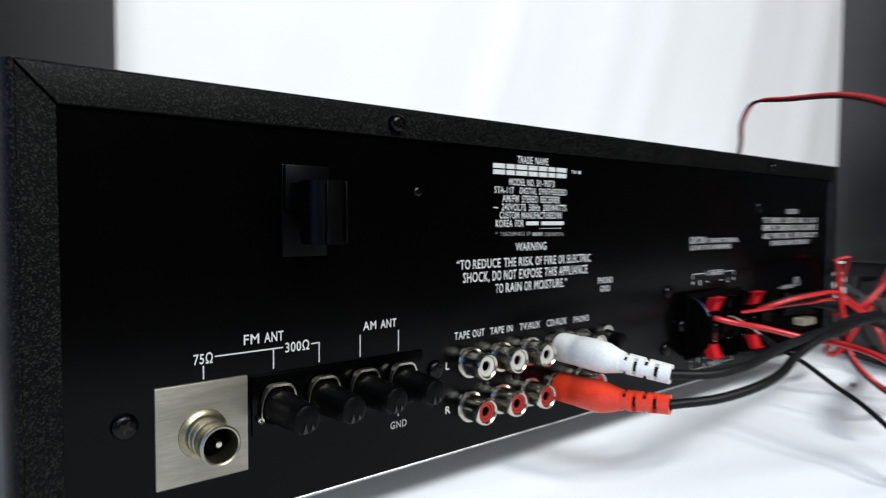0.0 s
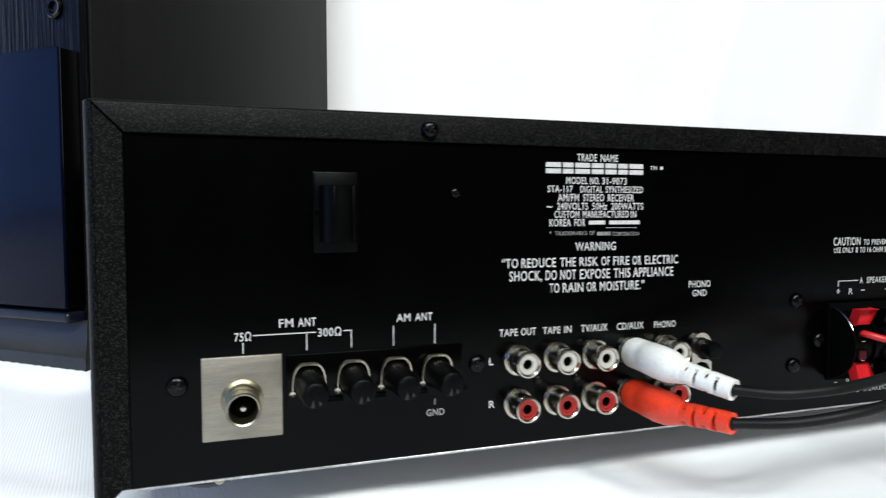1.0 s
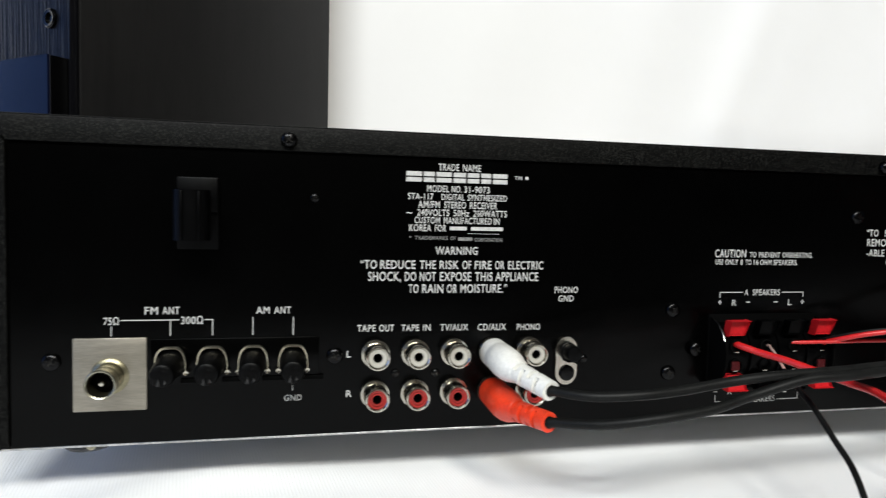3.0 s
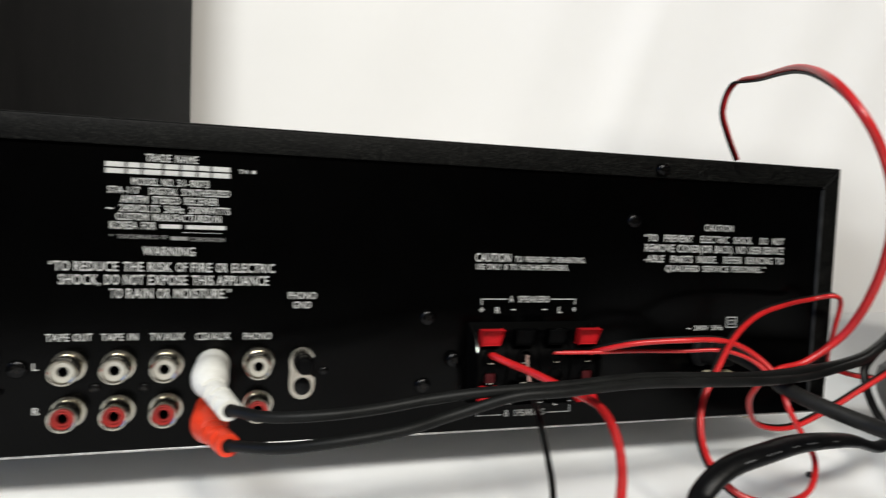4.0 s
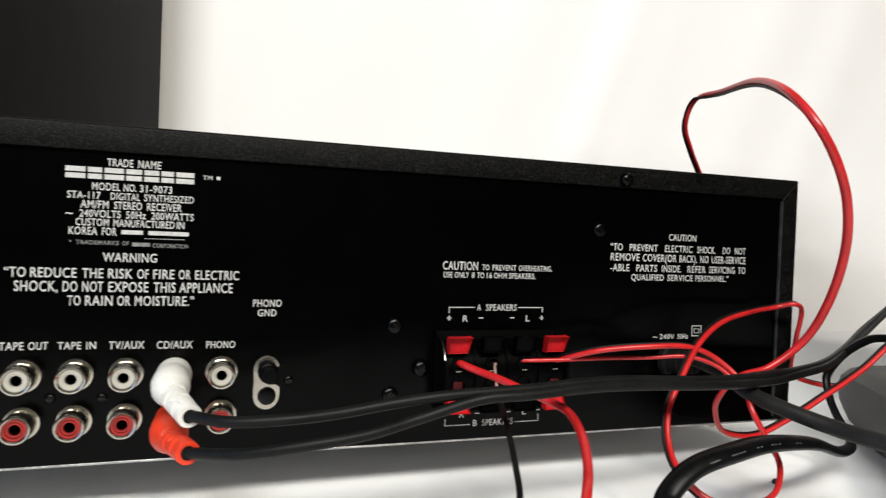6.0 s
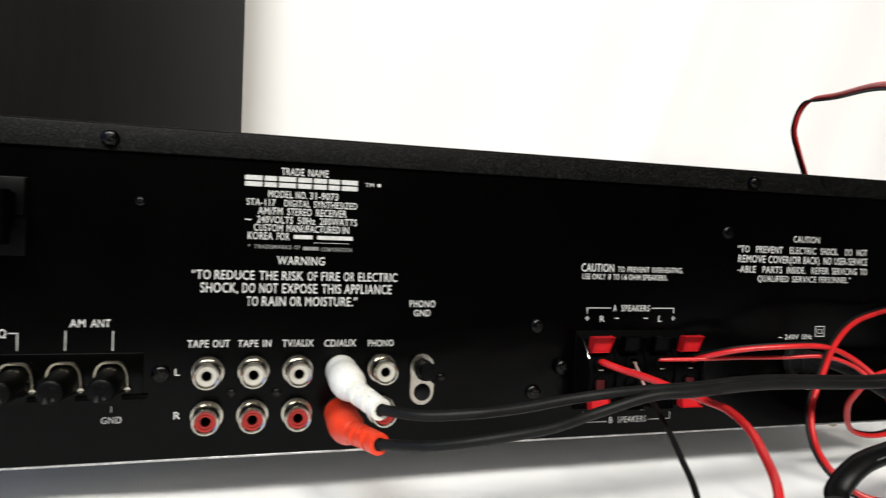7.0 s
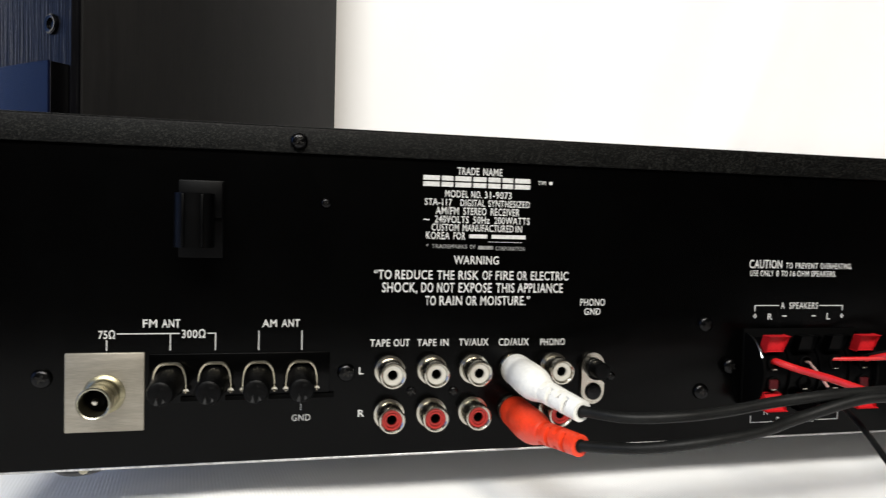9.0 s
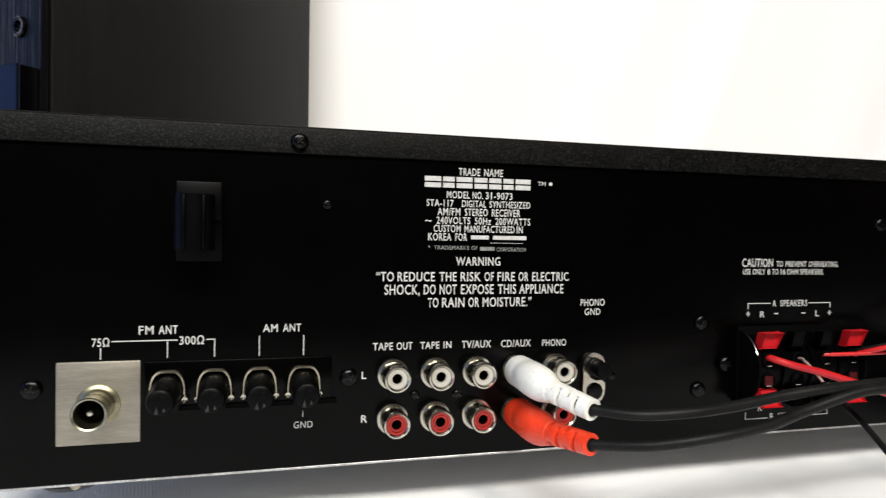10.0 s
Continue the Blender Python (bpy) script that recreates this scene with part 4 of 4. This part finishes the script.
lead("lead", audio, [(167, -42, 34), (180, -52, 36), (195, -58, 39), (212, -58, 41), (227, -56, 44), (244, -58, 49), (259, -59, 50), (287, -57, 51), (331, -53, 49), (361, -43, 47), (385, -34, 47), (416, -20, 47), (449, 0, 49), (498, 30, 52), (543, 56, 57), (580, 76, 61)], 1.6, CABLE, "black round lead of the red plug")

right_wire = thing("speaker_wire", (0.26, -0.06, 0.0), "red and black speaker wires split apart at the terminals", "speaker wire", "speaker wires")
lead("red_strand", right_wire, [(255.0, -7, 50.2), (255.8, -11.5, 49.7), (260, -17, 48.2), (264, -25, 47.2), (268.5, -33, 45.5), (275, -43, 43), (274, -55, 43), (270, -69, 41), (265, -81, 37), (257, -94, 34)] + [(249, -104, 27), (238, -119, 12), (224, -134, 2.2), (196, -150, 1.4)], 1.3, RED_WIRE, "thick red wire")
lead("black_strand", right_wire, [(262.3, -27.5, 44.0), (260.8, -35, 40.5), (258, -47, 36), (255, -59, 30), (251, -71, 25)] + [(244, -84, 18), (234, -100, 6), (220, -116, 1.2), (196, -130, 1.0)], 0.95, CABLE, "thin black wire")
lead("bare_end", right_wire, [(269, -7, 48.6), (268.6, -11, 49.5), (267, -14, 49.2), (265.4, -18.5, 48), (263.4, -24, 45.8), (262, -29, 43.4)], 0.45, COPPER, "bare copper wire end")

left_wire = thing("speaker_wire", (0.34, -0.04, 0.0), "twin red and black speaker wire hanging in a loop", "speaker wire", "speaker wires")
twin_lead("strand", left_wire, [(292.5, -3, 47.5)] + [(291.5, -10, 49.5), (297, -14, 52.2), (306, -22, 56), (321, -28, 58), (336, -30, 58), (347, -32, 54), (354, -38, 46), (353, -45, 37), (357, -48, 28), (359, -52, 20), (349, -60, 14), (333, -66, 14), (321, -62, 15), (316, -54, 21), (317, -46, 28), (321, -40, 38), (329, -36, 48), (341, -30, 59), (356, -24, 66), (377, -16, 69), (397, -8, 70), (405, -12, 72), (412, -9, 68), (414, -5, 56), (421, 4, 41), (428, 6, 36), (439, 4, 33), (444, 0, 33)][1:], (1.0, 0.55), (RED_WIRE, CABLE), ("thin red wire", "thin black wire"), 48)
lead("red_strand", left_wire, [(279, -7.5, 50.4), (281, -10, 50.3), (296, -14, 51), (309, -18, 52), (324, -24, 53), (337, -29, 54), (347, -33, 51), (353, -38, 45)], 0.75, RED_WIRE, "thin red wire end at the terminal")
loop_wire = thing("speaker_wire", (0.41, 0.0, 0.0), "twin red and black speaker wire arching over the receiver", "speaker wire", "speaker wires")
twin_lead("strand", loop_wire, [(411, 58, 133), (398, 50, 144), (391, 46, 155), (390, 38, 166), (386, 16, 165), (373, -18, 161), (362, -44, 151), (361, -58, 138), (369, -60, 125), (377, -58, 111), (383, -53, 95), (385, -46, 77), (383, -38, 61), (372, -33, 50), (360, -32, 47), (352, -32, 42), (355, -24, 33), (367, -16, 21), (385, -14, 18), (403, -14, 24), (420, -14, 32), (442, -14, 43), (458, -14, 54), (474, -14, 64), (491, -14, 79)], (1.15, 0.65), (RED_WIRE, CABLE), ("red wire", "black wire"), 45, swell=lambda u: 0.85 + 0.55 * smooth_step(0.12, 0.32, u) - 0.5 * smooth_step(0.45, 0.6, u))

mains = thing("mains_cord", (0.38, -0.05, 0.0), "charcoal round mains cord from the receiver", "mains cord")
lead("cord", mains, [(355, 0, 48), (352, -14, 50), (353, -28, 48), (354, -42, 43), (358, -54, 40), (365, -66, 37), (369, -80, 36), (374, -92, 36), (379, -100, 37)] + [(412, -122, 30), (446, -140, 14), (490, -150, 3.2), (540, -155, 2.8)], 2.7, GREY_CABLE, "", n=16)
flat = thing("flat_cable", (0.36, -0.05, 0.0), "thick black cable arched over the cloth with faint lettering", "cable")
way = spline(mm([(289, -82, 24), (291, -80, 26), (296, -79, 30), (303, -78, 33), (314, -77, 35), (330, -72, 35), (351, -64, 32), (373, -54, 27), (394, -44, 20), (411, -34, 16), (426, -24, 14), (431, -18, 17), (429, -14, 24), (427, -12, 31), (428, -9, 39), (435, -6, 44), (446, -3, 49), (460, 0, 53), (475, 4, 54), (503, 8, 52), (525, 12, 51), (556, 16, 49)]), 9)
sec = [(x * 1.5, y) for x, y in circle(0.0021, 16)]
taper = [1.05 - 0.42 * smooth_step(0.20, 0.55, k / (len(way) - 1)) for k in range(len(way))]
JACKET = material("glossy_black_jacket", (0.0016, 0.0016, 0.0018), 0.40, spec=0.16, spots=0.3, scale=120, bump=0.2, bump_scale=400, rough_var=0.08)
FAINT = material("faint_grey_ink", (0.060, 0.060, 0.061), 0.6, spots=0.4, scale=900)
jacket = part("jacket", sweep(way, sec, taper), JACKET, flat)
# faint printed dashes along the jacket, where it faces forward
fr = frames_along(way)
for k in (29, 30, 31, 35, 36, 37, 38, 42, 43, 46, 47, 48, 53, 54):
    t, s, u = fr[k]
    face = Vector((0, -1, 0.25))
    face = (face - t * face.dot(t)).normalized()
    mark = box(-0.0006, 0.0006, -0.00020, 0.00020, -0.00005, 0.00005)
    hgt = 1.0 / math.sqrt((face.dot(s) / 0.00315) ** 2 + (face.dot(u) / 0.0021) ** 2)
    rim = way[k] + face * (hgt * taper[k] + 0.00005)
    bmesh.ops.transform(mark, verts=mark.verts, matrix=Matrix.Translation(rim) @ Matrix((t, face.cross(t), face)).transposed().to_4x4())
    part("printed_dash", mark, FAINT, jacket, "faint grey printed dash", smooth=0)

crumb = part("crumb", lathe([(0.0, -0.0012), (0.0010, -0.0009), (0.0014, 0.0), (0.0011, 0.0008), (0.0, 0.0012)], seg=12, m=Matrix.Translation(CRUMB)), RUBBER, None, "tiny dark crumb lying on the white cloth")
tagged(crumb, category="crumb")

# ---- loudspeakers ----


def left_speaker():
    sp = thing("loudspeaker", (-0.10, 0.36, 0.0), "black ash loudspeaker turned aside with a low grille", "loudspeaker", "loudspeakers")
    corner, along, into = Vector((-0.046, 0.229, 0)), Vector((-0.759, 0.652, 0)), Vector((0.652, 0.759, 0))
    m = Matrix((( *along, 0), (*into, 0), (0, 0, 1, 0), (0, 0, 0, 1))).transposed()
    m = Matrix.Translation(corner) @ m

    def local(bm):
        bmesh.ops.transform(bm, verts=bm.verts, matrix=m)
        return bm

    part("cabinet", local(box(0.0, 0.21, 0.004, 0.253, 0.0182, 0.44, 0.0012)), VINYL, sp, "plain charcoal vinyl cabinet")
    baffle = part("baffle", local(box(0.0015, 0.2085, -0.002, 0.0045, 0.019, 0.438, 0.001)), ASH, sp, "black grained baffle")
    for px in (0.020, 0.190):
        part("grille_peg", local(lathe([(0.0062, 0.0), (0.0062, 0.0018), (0.0052, 0.0024), (0.0036, 0.0020), (0.0034, 0.0003), (0, 0.0003)], seg=24, m=Matrix.Translation((px, -0.002, 0.213)))), GLOSS_PLASTIC, baffle, "round black grille socket")
    part("grille_frame", local(box(0.0026, 0.2074, -0.0134, -0.0022, 0.0424, 0.1867, 0.0006)), BLACK_PLASTIC, sp)
    part("grille", local(box(0.0022, 0.2078, -0.0158, -0.0135, 0.042, 0.187, 0.0008)), GRILLE, sp, "smooth dark grille panel with a blue sheen")
    part("base_rail", local(box(0.0020, 0.2080, -0.0150, -0.0022, 0.0335, 0.0398, 0.0024, 5)), BASE_RAIL, sp, "rounded charcoal base rail")
    # the base flares out under the rail down to a sharp edge and an upright skirt
    bm = bmesh.new()
    rings = []
    for out, z in ((0.0, 0.0340), (0.0012, 0.0290), (0.0030, 0.0230), (0.0058, 0.0180), (0.0086, 0.0150), (0.0092, 0.0146), (0.0094, 0.0140), (0.0098, 0.0066)):
        rings.append([bm.verts.new((u, v, z)) for u, v in ((-out, -0.0040 - out), (0.21 + out, -0.0040 - out), (0.21 + out, 0.250), (-out, 0.250))])
    for p, q in zip(rings, rings[1:]):
        for k in range(4):
            bm.faces.new((p[k - 1], p[k], q[k], q[k - 1]))
    bm.faces.new(rings[0])
    bm.faces.new(rings[-1])
    bmesh.ops.recalc_face_normals(bm, faces=bm.faces)
    part("plinth", local(bm), PLINTH, sp, "flared charcoal plinth with a worn edge", smooth=30)


left_speaker()


def right_speaker():
    sp = thing("loudspeaker", (0.64, 0.16, PAD), "tall vinyl loudspeaker coloured as lit, standing on the raised cloth", "loudspeaker", "loudspeakers")
    m = Matrix.Translation((0.524, 0.040, RISER)) @ Matrix(((-0.20, 0.98, 0, 0), (-0.98, -0.20, 0, 0), (0, 0, 1, 0), (0, 0, 0, 1)))

    def local(bm):
        bmesh.ops.transform(bm, verts=bm.verts, matrix=m)
        return bm

    # a dark box fills the gap under the cabinet in place of its shadow
    part("plinth", local(box(0.006, 0.144, 0.008, 0.23, PAD - RISER + 0.0006, 0.0014, 0.001)), RUBBER, sp, "dark box for the shaded gap under the cabinet")
    part("cabinet", local(box(0.0, 0.15, 0.006, 0.24, 0.001, 0.40, 0.0015)), LIT_VINYL, sp, "plain vinyl cabinet coloured as lit")
    part("back_panel", local(box(0.002, 0.148, 0.0, 0.006, 0.003, 0.398, 0.001)), LIT_VINYL, sp)


right_speaker()


def grey_block():
    """A low dark grey plastic housing with a rounded back on a thin skirt."""
    far, near = Vector((0.4740, 0.0285, 0)), Vector((0.3930, -0.1020, 0))
    along = (near - far).normalized()
    across = Vector((-along.y, along.x, 0))
    long = (near - far).length
    house = thing("plastic_housing", (0.46, -0.03, 0.0), "dark grey plastic housing with a rounded back on the cloth", "plastic housing")

    def loft(section, step, reach):
        bm = bmesh.new()
        rows = []
        for k in range(29):
            u = k / 28
            end = min(1.0, u / 0.07, (1 - u) / 0.05)
            f = math.sqrt(max(0.0, 1 - (1 - end) ** 2))
            rows.append([bm.verts.new(far + along * (reach + (long - 2 * reach) * u) + across * (0.022 + (w - 0.022) * (0.80 + 0.20 * f)) + Vector((0, 0, z * (0.72 + 0.28 * f) if z > step else z))) for w, z in section])
        n = len(section)
        for p, q in zip(rows, rows[1:]):
            for k in range(n):
                bm.faces.new((p[k], p[(k + 1) % n], q[(k + 1) % n], q[k]))
        bm.faces.new(rows[0])
        bm.faces.new(rows[-1])
        return bm

    part("shell", loft([(0.0125, 0.0040), (0.0062, 0.0120), (0.0018, 0.0215), (0.0008, 0.0290), (0.0020, 0.0338), (0.0060, 0.0376), (0.0110, 0.0392), (0.0300, 0.0404), (0.0410, 0.0402), (0.0440, 0.0380), (0.0450, 0.0040)], 0.005, 0.001), GREY_BASE, house, smooth=28)
    part("skirt", loft([(0.0140, 0.0004), (0.0130, 0.0010), (0.0130, 0.0030), (0.0135, 0.0039), (0.0435, 0.0039), (0.0440, 0.0004)], 0.005, 0.0), GREY_BASE, house, "thin plastic skirt", smooth=50)


grey_block()

# ---- the assumed lamps overhead, out of view, and the window at the side ----
for lx, ly, half, word in ((-0.55, -1.95, 0.64, "long"), (0.42, -2.00, 0.28, "short")):
    lamp = thing("assumed_ceiling_lamp", (lx, ly, 2.0), "flat white " + word + " ceiling lamp, assumed and out of view", "ceiling lamp", "ceiling lamps")
    part("lamp_tray", box(lx - half, lx + half, ly - 0.26, ly + 0.26, 1.97, 1.998, 0.01), PRINT, lamp)
win = thing("window_1", (-2.25, -0.12, -0.12), "unseen window frame in the wall, as dark as the wall", "window", kind="structure")
for name, b in (("window_frame", (-1.20, -1.15, -0.12, 1.42)), ("window_frame", (0.91, 0.96, -0.12, 1.42)), ("window_frame", (-1.15, 0.91, -0.12, -0.07)), ("window_frame", (-1.15, 0.91, 1.37, 1.42))):
    part(name, box(-2.28, -2.22, *b, 0.004), WALL, win)
